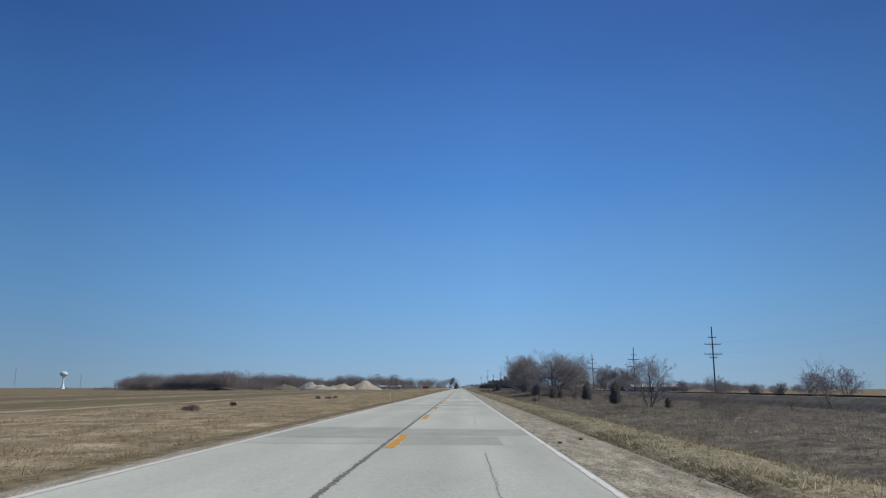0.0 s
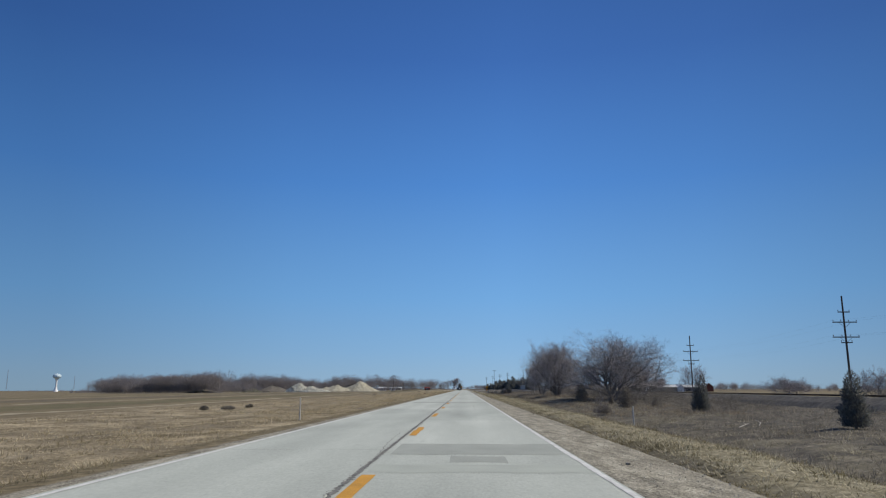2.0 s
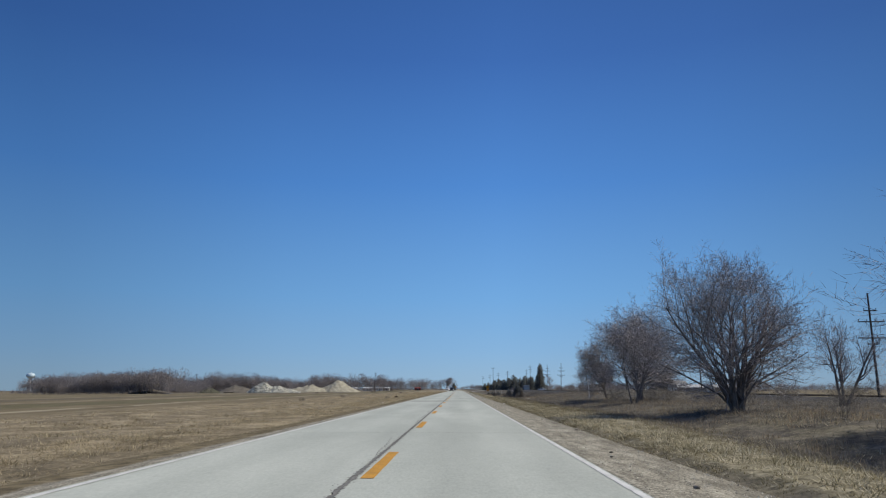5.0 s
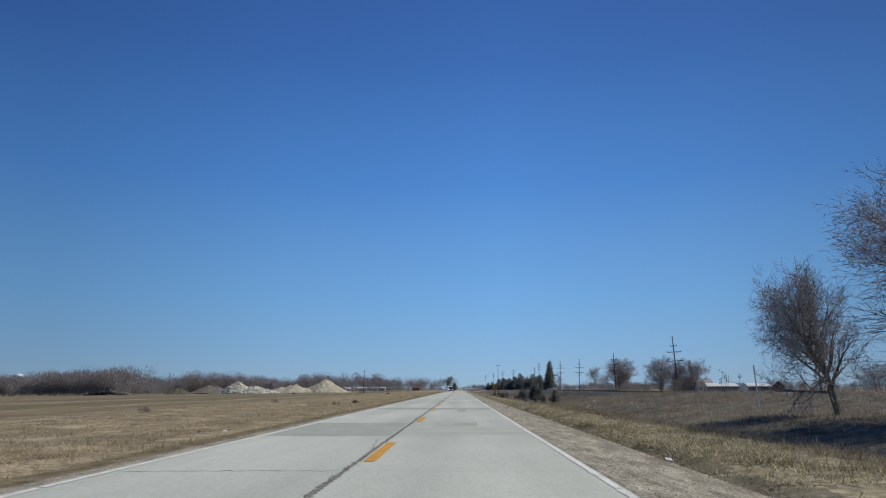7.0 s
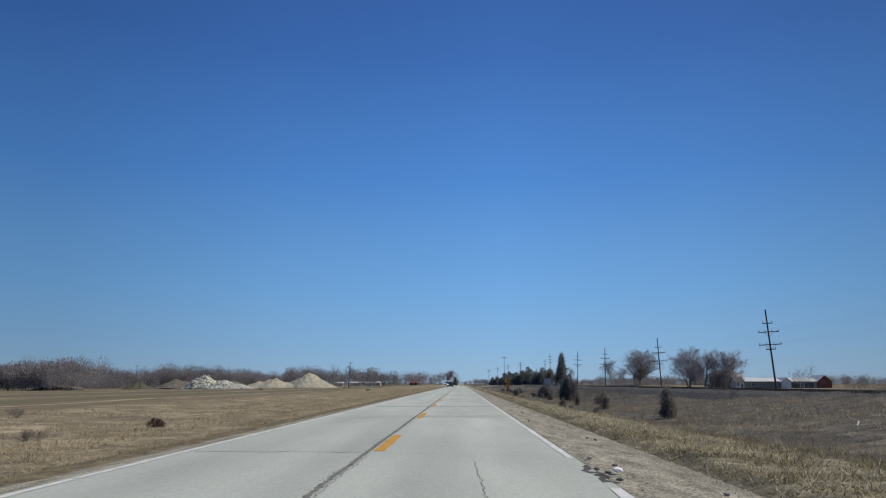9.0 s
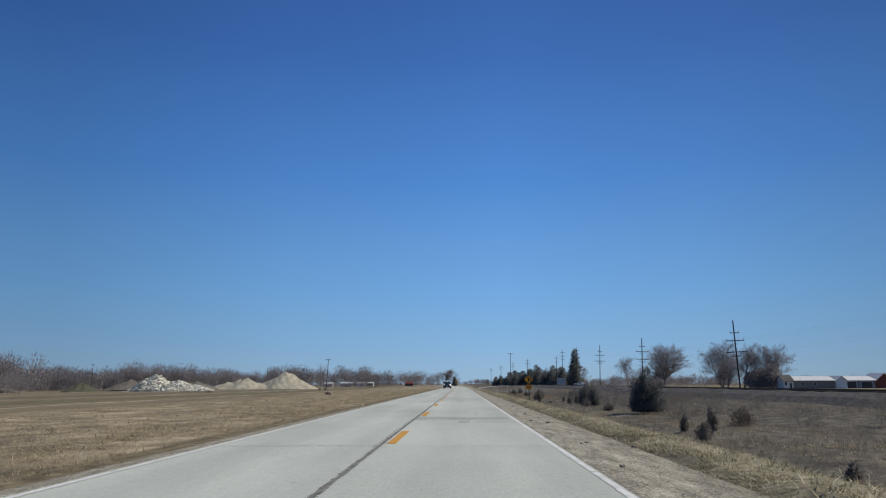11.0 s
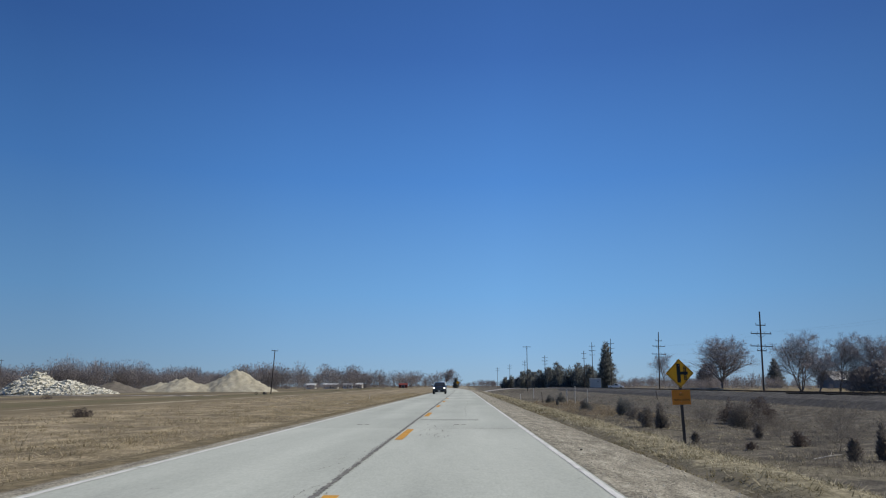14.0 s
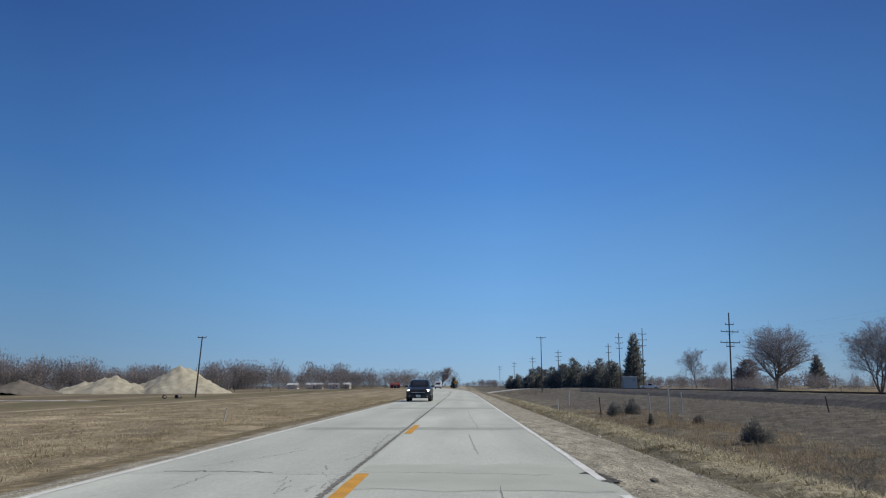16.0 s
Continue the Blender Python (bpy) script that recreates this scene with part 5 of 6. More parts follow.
def pebbles(name, label, x0, x1, y0, y1, count, seed, size):
    """Loose gravel: small lopsided four-faced stones."""
    rg = np.random.default_rng(seed)
    u, y = rg.uniform(x0, x1, count), rg.uniform(y0, y1, count)
    x = u + bend(y)
    z = land(x, y)
    base = np.array([(1, 0, -0.4), (-0.5, 0.87, -0.4), (-0.5, -0.87, -0.4), (0.1, 0.1, 0.42)])
    a = rg.uniform(0, 2 * np.pi, count)
    s = size * rg.uniform(0.4, 1.3, count) ** 1.5
    c, sn = np.cos(a) * s, np.sin(a) * s
    q = base[None] * rg.uniform(0.6, 1.3, (count, 4, 1))
    v = np.stack([q[:, :, 0] * c[:, None] - q[:, :, 1] * sn[:, None] + x[:, None], q[:, :, 0] * sn[:, None] + q[:, :, 1] * c[:, None] + y[:, None], q[:, :, 2] * s[:, None] + z[:, None] + s[:, None] * 0.2], -1).reshape(-1, 3)
    f = (np.arange(count)[:, None, None] * 4 + np.array([[0, 1, 3], [1, 2, 3], [2, 0, 3]])[None]).reshape(-1, 3)
    return tagged(new(name, mesh_np(name, v, f, PEBBLE)), label, "gravel", kind="stuff")


pebbles("shoulder_gravel", "loose tan and grey gravel on the shoulder", 1.96, 3.8, -4, 430, 42000, 91, 0.0165)
pebbles("shoulder_gravel", "thin loose gravel at the pavement's edge", -5.6, -4.99, -4, 430, 9000, 92, 0.011)


# ---------------------------------------------------------------- utility poles
INSULATOR = rods("insulator", GLASSY, ((0, 0, 0), (0, 0, 0.1), 0.02), ((0, 0, 0.08), (0, 0, 0.24), 0.055, 0.04), sides=7)


def pole_thing(x, y, top, arms, label, group, lean=(0, 0), z=None, r=0.15, name="utility_pole"):
    """arms: height, half length, insulators on it."""
    z0 = land_at(x, y) if z is None else z
    h = top - z0
    t = thing(name, pose(x, y, z0, -lean[1], lean[0], 0), label, "pole", group)
    part("pole", rods("pole", POLE_WOOD, ((0, 0, -0.4), (0, 0, h), r, r * 0.66), sides=10), t)
    for az, half, ins in arms:
        arm = part("crossarm", boxes("crossarm", POLE_WOOD, ((half * 2, 0.10, 0.13), (0, -0.14, az - z0)), bevel=0.01), t)
        for k in range(ins):
            px = -half * 0.94 + 2 * half * 0.94 * k / max(1, ins - 1)
            part("insulator", INSULATOR, arm, at=Matrix.Translation((px, -0.14, az - z0 + 0.06)))
        if half > 1.0:
            part("brace", rods("brace", POLE_WOOD, ((-half * 0.5, -0.12, az - z0), (0, -0.1, az - z0 - 0.7), 0.02), ((half * 0.5, -0.12, az - z0), (0, -0.1, az - z0 - 0.7), 0.02), sides=5), arm)
    return t


LINE = "poles along the railway"
LINE_POLES = [(48.5, 17, 12.4, 2), (48.6, 78, 12.4, 1), (48.6, 139, 12.9, 0), (48.3, 201, 12.3, 0), (47.6, 260, 13.3, -1), (46.2, 319, 12.2, -3.2), (46.1, 379, 11.6, -2), (45.9, 439.5, 12.4, 1.5), (47.5, 503, 13.9, 1.8)]
for x, y, top, lean in LINE_POLES:
    pole_thing(x - 12.4 * math.sin(radians(lean)), y, top, [(top - 2.1, 0.75, 2), (top - 3.4, 1.55, 4), (top - 5.3, 1.7, 4), (top - 6.0, 0.7, 2)],
               "leaning weathered wooden utility pole with crossarms" if abs(lean) > 1.9 else "weathered wooden utility pole with four crossarms", LINE, (lean, 0))
CROSS = "poles at the railway crossing"
pole_thing(52.5, 585, 17.6, [(15.9, 1.2, 3), (14.2, 1.3, 3), (12.5, 1.0, 2)], "tall slim utility pole at the crossing", CROSS, (1, 0))
pole_thing(47.0, 590, 16.6, [(15.2, 1.1, 3), (13.6, 1.2, 3), (12.0, 0.9, 2)], "tall utility pole with stacked crossarms", CROSS)
pole_thing(45.0, 596, 13.8, [(12.8, 0.9, 2), (11.0, 0.8, 2)], "utility pole with a transformer arm", CROSS)
pole_thing(35.5, 640, 14.0, [(13.0, 1.2, 3), (11.6, 1.3, 3), (10.2, 1.0, 2)], "utility pole beyond the crossing", CROSS)
pole_thing(32.0, 700, 14.0, [(13.0, 1.3, 3), (11.6, 1.4, 3)], "utility pole beyond the crossing", CROSS)
pole_thing(28.0, 760, 13.5, [(12.6, 1.3, 3), (11.2, 1.4, 3)], "far utility pole along the railway", CROSS)
pole_thing(24.0, 830, 13.5, [(12.6, 1.3, 3), (11.2, 1.4, 3)], "far utility pole along the railway", CROSS)
pole_thing(21.7, 571.5, 14.2, [(14.0, 1.3, 3)], "slim wooden pole with one crossarm near the side road", "poles near the road", (0, 0), r=0.14)
pole_thing(-44.8, 496.0, 9.4, [(9.2, 0.75, 2)], "leaning wooden pole with a short crossarm in the field", "poles near the road", (3, 0), r=0.14)
pole_thing(-120, 700, 11, [(10.6, 0.9, 2)], "far wooden pole before the woods", "poles near the road", r=0.14)
pole_thing(-178, 600, 11, [(10.6, 0.9, 2)], "far wooden pole before the woods", "poles near the road", r=0.14)


def wire(p, q, sag, r=0.0028):
    bm = bmesh.new()
    p, q = Vector(p), Vector(q)
    pts = [p.lerp(q, k / 8) - Vector((0, 0, sag * 4 * (k / 8) * (1 - k / 8))) for k in range(9)]
    for a, b in zip(pts[:-1], pts[1:]):
        rod(bm, a, b, r, sides=4)
    return mesh_bm("strand", bm, WIRE)


wires = thing("overhead_wires", Matrix(), "thin dark wires slung between the utility poles", "wires")
for (xa, ya, ta, la), (xb, yb, tb, lb) in zip(LINE_POLES[:-1], LINE_POLES[1:]):
    for dz, off in ((3.15, -1.4), (3.15, 1.4), (5.05, -1.5), (5.05, 1.5)):
        ea, eb = -dz * math.sin(radians(la)), -dz * math.sin(radians(lb))
        part("strand", wire((xa + ea + off, ya, ta - dz), (xb + eb + off, yb, tb - dz), 0.7), wires)


# ---------------------------------------------------------------- road signs
def plate(name, mat, corners, y, thick=0.006):
    bm = bmesh.new()
    f = bm.faces.new([bm.verts.new((x, y, z)) for x, z in corners])
    g = bmesh.ops.extrude_face_region(bm, geom=[f])
    bmesh.ops.translate(bm, vec=(0, thick, 0), verts=[v for v in g["geom"] if isinstance(v, bmesh.types.BMVert)])
    return mesh_bm(name, bm, mat)


def rect(x0, x1, z0, z1):
    return [(x0, z0), (x1, z0), (x1, z1), (x0, z1)]


def diamond(r, c=0.05):
    pts = []
    for k in range(4):
        a = math.pi / 2 * k
        d, e = Vector((math.cos(a), math.sin(a))), Vector((-math.sin(a), math.cos(a)))
        pts += [tuple(d * (r - c) - e * c * 0.8), tuple(d * r * 0.985), tuple(d * (r - c) + e * c * 0.8)]
    return pts


def crossing_sign(x, y, head):
    z0 = land_at(x, y)
    t = thing("warning_sign", pose(x, y, z0, 0, -1.2, 4), "yellow diamond warning sign with side-track symbol on a wooden post", "road sign")
    c = head - z0
    part("post", boxes("post", POLE_WOOD, ((0.11, 0.10, c + 1.1), (0, 0.06, (c + 0.1) / 2)), bevel=0.006), t, "square weathered wooden post")
    face = part("diamond_plate", plate("diamond_plate", SIGN_YELLOW, [(px, pz + c) for px, pz in diamond(0.645)], 0.0), t, "yellow reflective diamond")
    outer, inner = diamond(0.615), diamond(0.592)
    bm = bmesh.new()
    a, b = [bm.verts.new((px, -0.004, pz + c)) for px, pz in outer], [bm.verts.new((px, -0.004, pz + c)) for px, pz in inner]
    for k in range(12):
        bm.faces.new((a[k], a[(k + 1) % 12], b[(k + 1) % 12], b[k]))
    part("border", mesh_bm("border", bm, SIGN_BLACK), face, "thin black border")
    part("road_symbol", plate("road_symbol", SIGN_BLACK, rect(-0.13, 0.03, c - 0.40, c + 0.42), -0.006, 0.003), face)
    part("branch_symbol", plate("branch_symbol", SIGN_BLACK, rect(0.03, 0.36, c - 0.06, c + 0.07), -0.006, 0.003), face)
    for px in (0.20, 0.27):
        part("rail_symbol", plate("rail_symbol", SIGN_BLACK, rect(px - 0.012, px + 0.012, c - 0.30, c + 0.29), -0.009, 0.003), face)
    for k in range(9):
        part("tie_symbol", plate("tie_symbol", SIGN_BLACK, rect(0.165, 0.305, c - 0.285 + k * 0.068, c - 0.255 + k * 0.068), -0.0095, 0.003), face)
    low = part("orange_plate", plate("orange_plate", SIGN_ORANGE, rect(-0.43, 0.40, c - 1.36, c - 0.72), -0.002), t, "faded orange advisory plate")
    for z, word in ((c - 0.93, "NO"), (c - 1.16, "TRAIN HORN")):
        text = bpy.data.curves.new("lettering", "FONT")
        text.body, text.size, text.extrude, text.align_x, text.align_y = word, 0.118, 0.0015, "CENTER", "CENTER"
        text.materials.append(SIGN_LETTER)
        part("lettering", text, low, at=pose(-0.015, -0.006, z, 90, 0, 0))
    for z in (c + 0.35, c - 0.35, c - 0.85, c - 1.22):
        part("bolt", rods("bolt", SIGN_BACK, ((-0.02, -0.012, z), (-0.02, 0.0, z), 0.012), sides=6), t)


crossing_sign(9.75, 361.2, 1.74)
z0 = land_at(-2.8, 652)
t = thing("curve_sign", pose(-2.4, 652, -0.1), "yellow diamond curve warning sign at the road's bend", "road sign")
part("post", boxes("post", SIGN_BACK, ((0.06, 0.06, 3.4), (0, 0.05, 1.4)), bevel=0.004), t, "steel post")
face = part("diamond_plate", plate("diamond_plate", SIGN_YELLOW, [(px * 1.15, pz * 1.15 + 2.5) for px, pz in diamond(0.645)], 0.0), t)
part("arrow_symbol", plate("arrow_symbol", SIGN_BLACK, rect(-0.12, 0.12, 2.1, 2.85), -0.006, 0.003), face)


# ---------------------------------------------------------------- posts, cabinet and litter
def post(x, y, h, label, mat=POST_WOOD, r=0.05, lean=(0, 0), group="roadside posts", name="fence_post", cap=None):
    t = thing(name, pose(x, y, land_at(x, y), lean[1], lean[0], 0), label, "post", group)
    part("shaft", rods("shaft", mat, ((0, 0, -0.3), (0, 0, h - r * 0.5), r, r * 0.95), ((0, 0, h - r * 0.5), (0, 0, h), r * 0.95, r * 0.6), sides=8), t)
    if cap:
        part("band", rods("band", cap, ((0, 0, h * 0.8), (0, 0, h * 0.93), r * 1.06), sides=8), t)
    return t


post(14.75, 199.6, 2.25, "pale leaning marker post in rough grass", STEEL_WHITE, 0.036, (-3, 0), name="marker_post", cap=POST_WOOD)
post(-7.9, 81.0, 1.05, "thin grey delineator post on the verge", POST_WOOD, 0.035, name="delineator")
post(9.1, 86.7, 1.15, "square grey-brown fence post in the ditch weeds", POST_WOOD, 0.045)
post(15.3, 435.2, 1.95, "pale wooden fence post in weeds", lean=(-3, 0))
post(16.0, 432.4, 2.5, "pale wooden fence post in weeds", POST_WOOD, 0.06)
post(18.8, 438.4, 1.95, "pale slim fence post in weeds", POST_WOOD, 0.05)
post(12.2, 440, 1.7, "dark weathered fence post", POLE_WOOD, 0.05, (-4, 0))
post(9.6, 448, 1.5, "pale slim marker post by the verge", STEEL_WHITE, 0.04, (-6, 0))
post(13.6, 468, 2.0, "pale slim marker post by the verge", STEEL_WHITE, 0.04)
post(27.0, 430, 1.2, "dark steel post at the ballast foot", POLE_WOOD, 0.05, (-8, 0))
post(-10.0, 406, 0.6, "short wooden stake in dead grass", POST_WOOD, 0.03, (10, 0), name="stake")
for k in range(9):
    post(-60 - k * 10, 600 - k * 4, 1.3, "short far fence post in the field", POLE_WOOD, 0.06, group="field fence posts")

cab = thing("signal_cabinet", pose(40.8, 552, land_at(40.8, 552) - 0.1), "pale grey steel signal cabinet beside the crossing", "cabinet")
base_z = 1.0
part("base", boxes("base", EARTH, ((3.2, 2.4, 1.6), (0, 0, 0.2)), bevel=0.03), cab, "concrete base")
part("body", boxes("body", SIDING_DULL, ((3.2, 2.0, 2.9), (0, 0, base_z + 1.45)), bevel=0.03), cab)
part("roof", boxes("roof", ROOF_PALE, ((3.4, 2.2, 0.12), (0, 0, base_z + 2.96)), bevel=0.03), cab)
door = part("door", boxes("door", SIDING_DULL, ((0.95, 0.04, 2.0), (-0.6, -1.015, base_z + 1.15)), bevel=0.01), cab)
part("handle", rods("handle", ALLOY, ((-0.25, -1.06, base_z + 1.05), (-0.25, -1.06, base_z + 1.25), 0.02), sides=6), door)
part("vent", boxes("vent", SIDING_GREY, *[((0.6, 0.03, 0.03), (0.7, -1.01, base_z + 1.9 + k * 0.07)) for k in range(6)]), cab)


def rock_mesh(seed, size, mat, flat=0.6, name="stone"):
    bm = bmesh.new()
    bmesh.ops.create_icosphere(bm, subdivisions=1, radius=size)
    rg = random.Random(seed)
    for v in bm.verts:
        v.co *= rg.uniform(0.7, 1.2)
        v.co.z *= flat
    return mesh_bm(name, bm, mat)


STONES = "loose stones on the shoulder"
shapes = [rock_mesh(k, 0.03 + 0.012 * k, STONE) for k in range(4)]
rg = random.Random(3)
for k in range(60):
    y = rg.uniform(205, 300) if k < 34 else rg.uniform(8, 400)
    x = rg.uniform(2.1, 3.6)
    ob = new("stone", shapes[k % 4])
    ob.matrix_basis = pose(x, y, land_at(x, y) + 0.02, 0, 0, rg.uniform(0, 360))
    tagged(ob, "loose grey-brown stone on the gravel shoulder", "stone", STONES)
chunk = new("concrete_chunk", rock_mesh(12, 0.078, LITTER, 0.5, "concrete_chunk"))
chunk.matrix_basis = pose(2.12, 220.7, land_at(2.12, 220.7) + 0.06)
tagged(chunk, "pale broken concrete lump lying on the shoulder", "stone")
for k, (x, y) in enumerate(((1.98, 219.9), (2.25, 221.5), (2.05, 222.4), (1.9, 221.0), (1.98, 220.6))):
    ob = new("asphalt_chunk", rock_mesh(20 + k, 0.05, TAR, 0.5, "asphalt_chunk"))
    ob.matrix_basis = pose(x, y, land_at(x, y) + 0.04, 0, 0, 40 * k)
    tagged(ob, "dark broken asphalt lump at the pavement edge", "stone", "asphalt lumps")
for k, (x, y, mat) in enumerate(((3.5, 176, LITTER), (-7.6, 187, LITTER), (-9.0, 313, LITTER), (-6.2, 303, LITTER), (6.4, 403, LITTER), (3.9, 397, LITTER), (6.1, 419, LITTER), (3.3, 317, LITTER), (-9.4, 388, LITTER))):
    bm = bmesh.new()
    bmesh.ops.create_grid(bm, x_segments=4, y_segments=4, size=0.06)
    for v in bm.verts:
        v.co.z = 0.03 * math.sin(v.co.x * 61 + k) * math.cos(v.co.y * 27)
    bmesh.ops.solidify(bm, geom=list(bm.faces), thickness=0.006)
    ob = new("litter", mesh_bm("litter", bm, mat))
    ob.matrix_basis = pose(x, y, land_at(x, y) + 0.05, 12, 6, 50 * k)
    tagged(ob, "crumpled white scrap of litter in the grass", "litter", "scraps of litter")


# ---------------------------------------------------------------- stone piles
def mound(name, x, y, rx, ry, peaks, mat, label, seed, rough=0.16, z=None):
    """peaks: x, y, height, radius of each cone, from the middle."""
    rg = np.random.default_rng(seed)
    n = 46
    gx_, gy_ = np.meshgrid(np.linspace(-rx, rx, n), np.linspace(-ry, ry, n))
    h = np.zeros_like(gx_)
    for px, py, ph, pr in peaks:
        d = np.hypot(gx_ - px, gy_ - py)
        h = np.maximum(h, ph * np.clip(1 - d / pr, 0, 1) ** 1.08)
    gully = bumps(gx_ * 1.1 + seed, gy_ * 1.3) + 0.5 * bumps(gx_ * 2.6, gy_ * 2.2 + seed)
    h = h + np.where(h > 0.05, gully * rough * np.minimum(1, h), 0) + np.where(h > 0.2, rg.normal(0, rough * 0.25, h.shape), 0)
    h = np.where(h <= 0.02, -0.5, h)
    i = np.arange(n * n).reshape(n, n)
    q = np.stack([i[:-1, :-1], i[:-1, 1:], i[1:, 1:], i[1:, :-1]], -1).reshape(-1, 4)
    ob = new(name, mesh_np(name, np.stack([gx_, gy_, h], -1).reshape(-1, 3), q, mat, True))
    ob.matrix_basis = pose(x, y, land_at(x, y) if z is None else z)
    return tagged(ob, label, "stone pile", "stone piles in the field")


mound("stockpile", -76.2, 567, 18, 16, [(0.2, 0, 7.4, 11.5), (2.2, 1, 6.9, 10.5), (5.5, -1, 4.0, 9.5), (-5.5, 0, 4.2, 9.0)], SAND, "large pale conical pile of crushed stone", 1, rough=0.55)
mound("stockpile", -93.5, 563, 17, 12, [(2, 0, 4.8, 10), (-1, 1, 4.3, 9), (-6, 1, 3.2, 9), (8, 0, 2.6, 8)], SAND, "low pale double-topped pile of crushed stone", 2, rough=0.45)
mound("earth_mound", -142.5, 524, 8, 7, [(0, 0, 3.4, 6.5), (1.5, 0, 3.0, 6)], GREEN_EARTH, "small mound overgrown with dull green weeds", 3, rough=0.3)
mound("earth_mound", -135.5, 550, 14, 10, [(0, 0, 4.6, 11), (4, 0, 3.8, 10)], EARTH, "grey earth mound beside rubble", 6, rough=0.3)
mound("earth_mound", -172, 516, 16, 10, [(0, 0, 2.6, 13)], EARTH, "low brown earth mound by the wood", 4, rough=0.3)
mound("earth_mound", -108, 549, 12, 8, [(0, 0, 3.6, 10)], EARTH, "grey earth mound behind rubble", 5, rough=0.3)


for k, (x, y, turn, ln) in enumerate(((12.9, 318.6, 24, 1.5), (13.6, 320.4, -12, 1.0), (13.0, 82.0, 40, 1.1), (14.2, 82.6, 62, 1.4), (13.0, 235.0, 55, 1.3), (9.3, 217.0, 60, 1.0), (13.5, 357.6, 15, 1.4))):
    stick = new("fallen_branch", rods("fallen_branch", POST_WOOD, ((0, 0, 0), (ln * 0.5, 0, 0.10), 0.025, 0.02), ((ln * 0.5, 0, 0.10), (ln, 0.12, 0.13), 0.02, 0.008), ((ln * 0.55, 0, 0.10), (ln * 0.8, 0.3, 0.22), 0.012, 0.005), sides=6))
    stick.matrix_basis = pose(x, y, land_at(x, y) + 0.04, 0, 0, turn)
    tagged(stick, "pale dead branch fallen in dry weeds", "branch", "fallen branches")

PIPES = "drain pipes in the field"
for k, (x, y) in enumerate(((-44.2, 482.0), (-42.6, 483.2))):
    bm = bmesh.new()
    n_ = 20
    rings = []
    for r_, y_ in ((0.2, -0.6), (0.3, -0.6), (0.3, 0.6), (0.2, 0.6)):
        rings.append([bm.verts.new((r_ * math.cos(a * 6.2832 / n_), y_, 0.3 + r_ * math.sin(a * 6.2832 / n_))) for a in range(n_)])
    for p_, q_ in zip(rings, rings[1:] + rings[:1]):
        for a in range(n_):
            bm.faces.new((p_[a], p_[(a + 1) % n_], q_[(a + 1) % n_], q_[a]))
    ob = new("drain_pipe", mesh_bm("drain_pipe", bm, EARTH))
    ob.matrix_basis = pose(x, y, land_at(x, y) - 0.05, 0, 0, 18 - 25 * k)
    tagged(ob, "short dark concrete drain pipe lying in the field", "pipe", PIPES)


def rubble(x, y, seed):
    """A heap of broken slabs, each a skewed block of its own."""
    rg = np.random.default_rng(seed)
    t = thing("rubble_pile", pose(x, y, land_at(x, y)), "heap of broken white concrete slabs in the field", "rubble pile", "stone piles in the field")

    def surface(px, py):
        return max(6.0 * max(0, 1 - math.hypot(px + 1.6, py) / 8.2) ** 0.9, 3.7 * max(0, 1 - math.hypot(px - 6.5, py) / 9), 2.2 * max(0, 1 - math.hypot(px - 12, py - 1) / 6.5))

    cube = np.array([(a, b, c) for c in (-.5, .5) for a, b in ((-.5, -.5), (.5, -.5), (.5, .5), (-.5, .5))])
    faces = [(0, 3, 2, 1), (4, 5, 6, 7), (0, 1, 5, 4), (1, 2, 6, 5), (2, 3, 7, 6), (3, 0, 4, 7)]
    made = 0
    rest_v, rest_f = [], []
    while made < 1500:
        px, py = rg.uniform(-12, 18.5), rg.uniform(-9.5, 9.5)
        h = surface(px, py)
        if h < 0.12:
            continue
        size = np.array([rg.uniform(0.4, 1.7), rg.uniform(0.35, 1.2), rg.uniform(0.14, 0.38)])
        v = (cube + rg.normal(0, 0.07, (8, 3))) * size
        m = pose(px, py, h * rg.uniform(0.75, 1.0) + 0.05, rg.normal(0, 15), rg.normal(0, 15), rg.uniform(0, 360))
        w = [tuple(m @ Vector(c)) for c in v]
        if py < 0 and made < 420 and made % 2 == 0:
            part("slab_chunk", mesh_np("slab_chunk", w, np.array(faces), RUBBLE), t)
        else:
            rest_v += w
            rest_f += [tuple(len(rest_v) - 8 + i for i in fc) for fc in faces]
        made += 1
    # the fines that fill the heap
    gx_, gy_ = np.meshgrid(np.linspace(-12, 19, 60), np.linspace(-10, 10, 40))
    hz = np.array([surface(a, b) for a, b in zip(gx_.ravel(), gy_.ravel())])
    hz = np.where(hz > 0.02, hz - 0.12 + rg.normal(0, 0.05, hz.size), -0.4)
    i = np.arange(gx_.size).reshape(gx_.shape)
    part("rubble_fill", mesh_np("rubble_fill", np.stack([gx_.ravel(), gy_.ravel(), hz], 1), np.stack([i[:-1, :-1], i[:-1, 1:], i[1:, 1:], i[1:, :-1]], -1).reshape(-1, 4), RUBBLE, True), t, "pale dusty fines")
    rest = part("rubble_mass", mesh_np("rubble_mass", rest_v, np.array(rest_f), RUBBLE), t)
    rest["kind"] = "stuff"
    return t


rubble(-104.5, 505, 6)


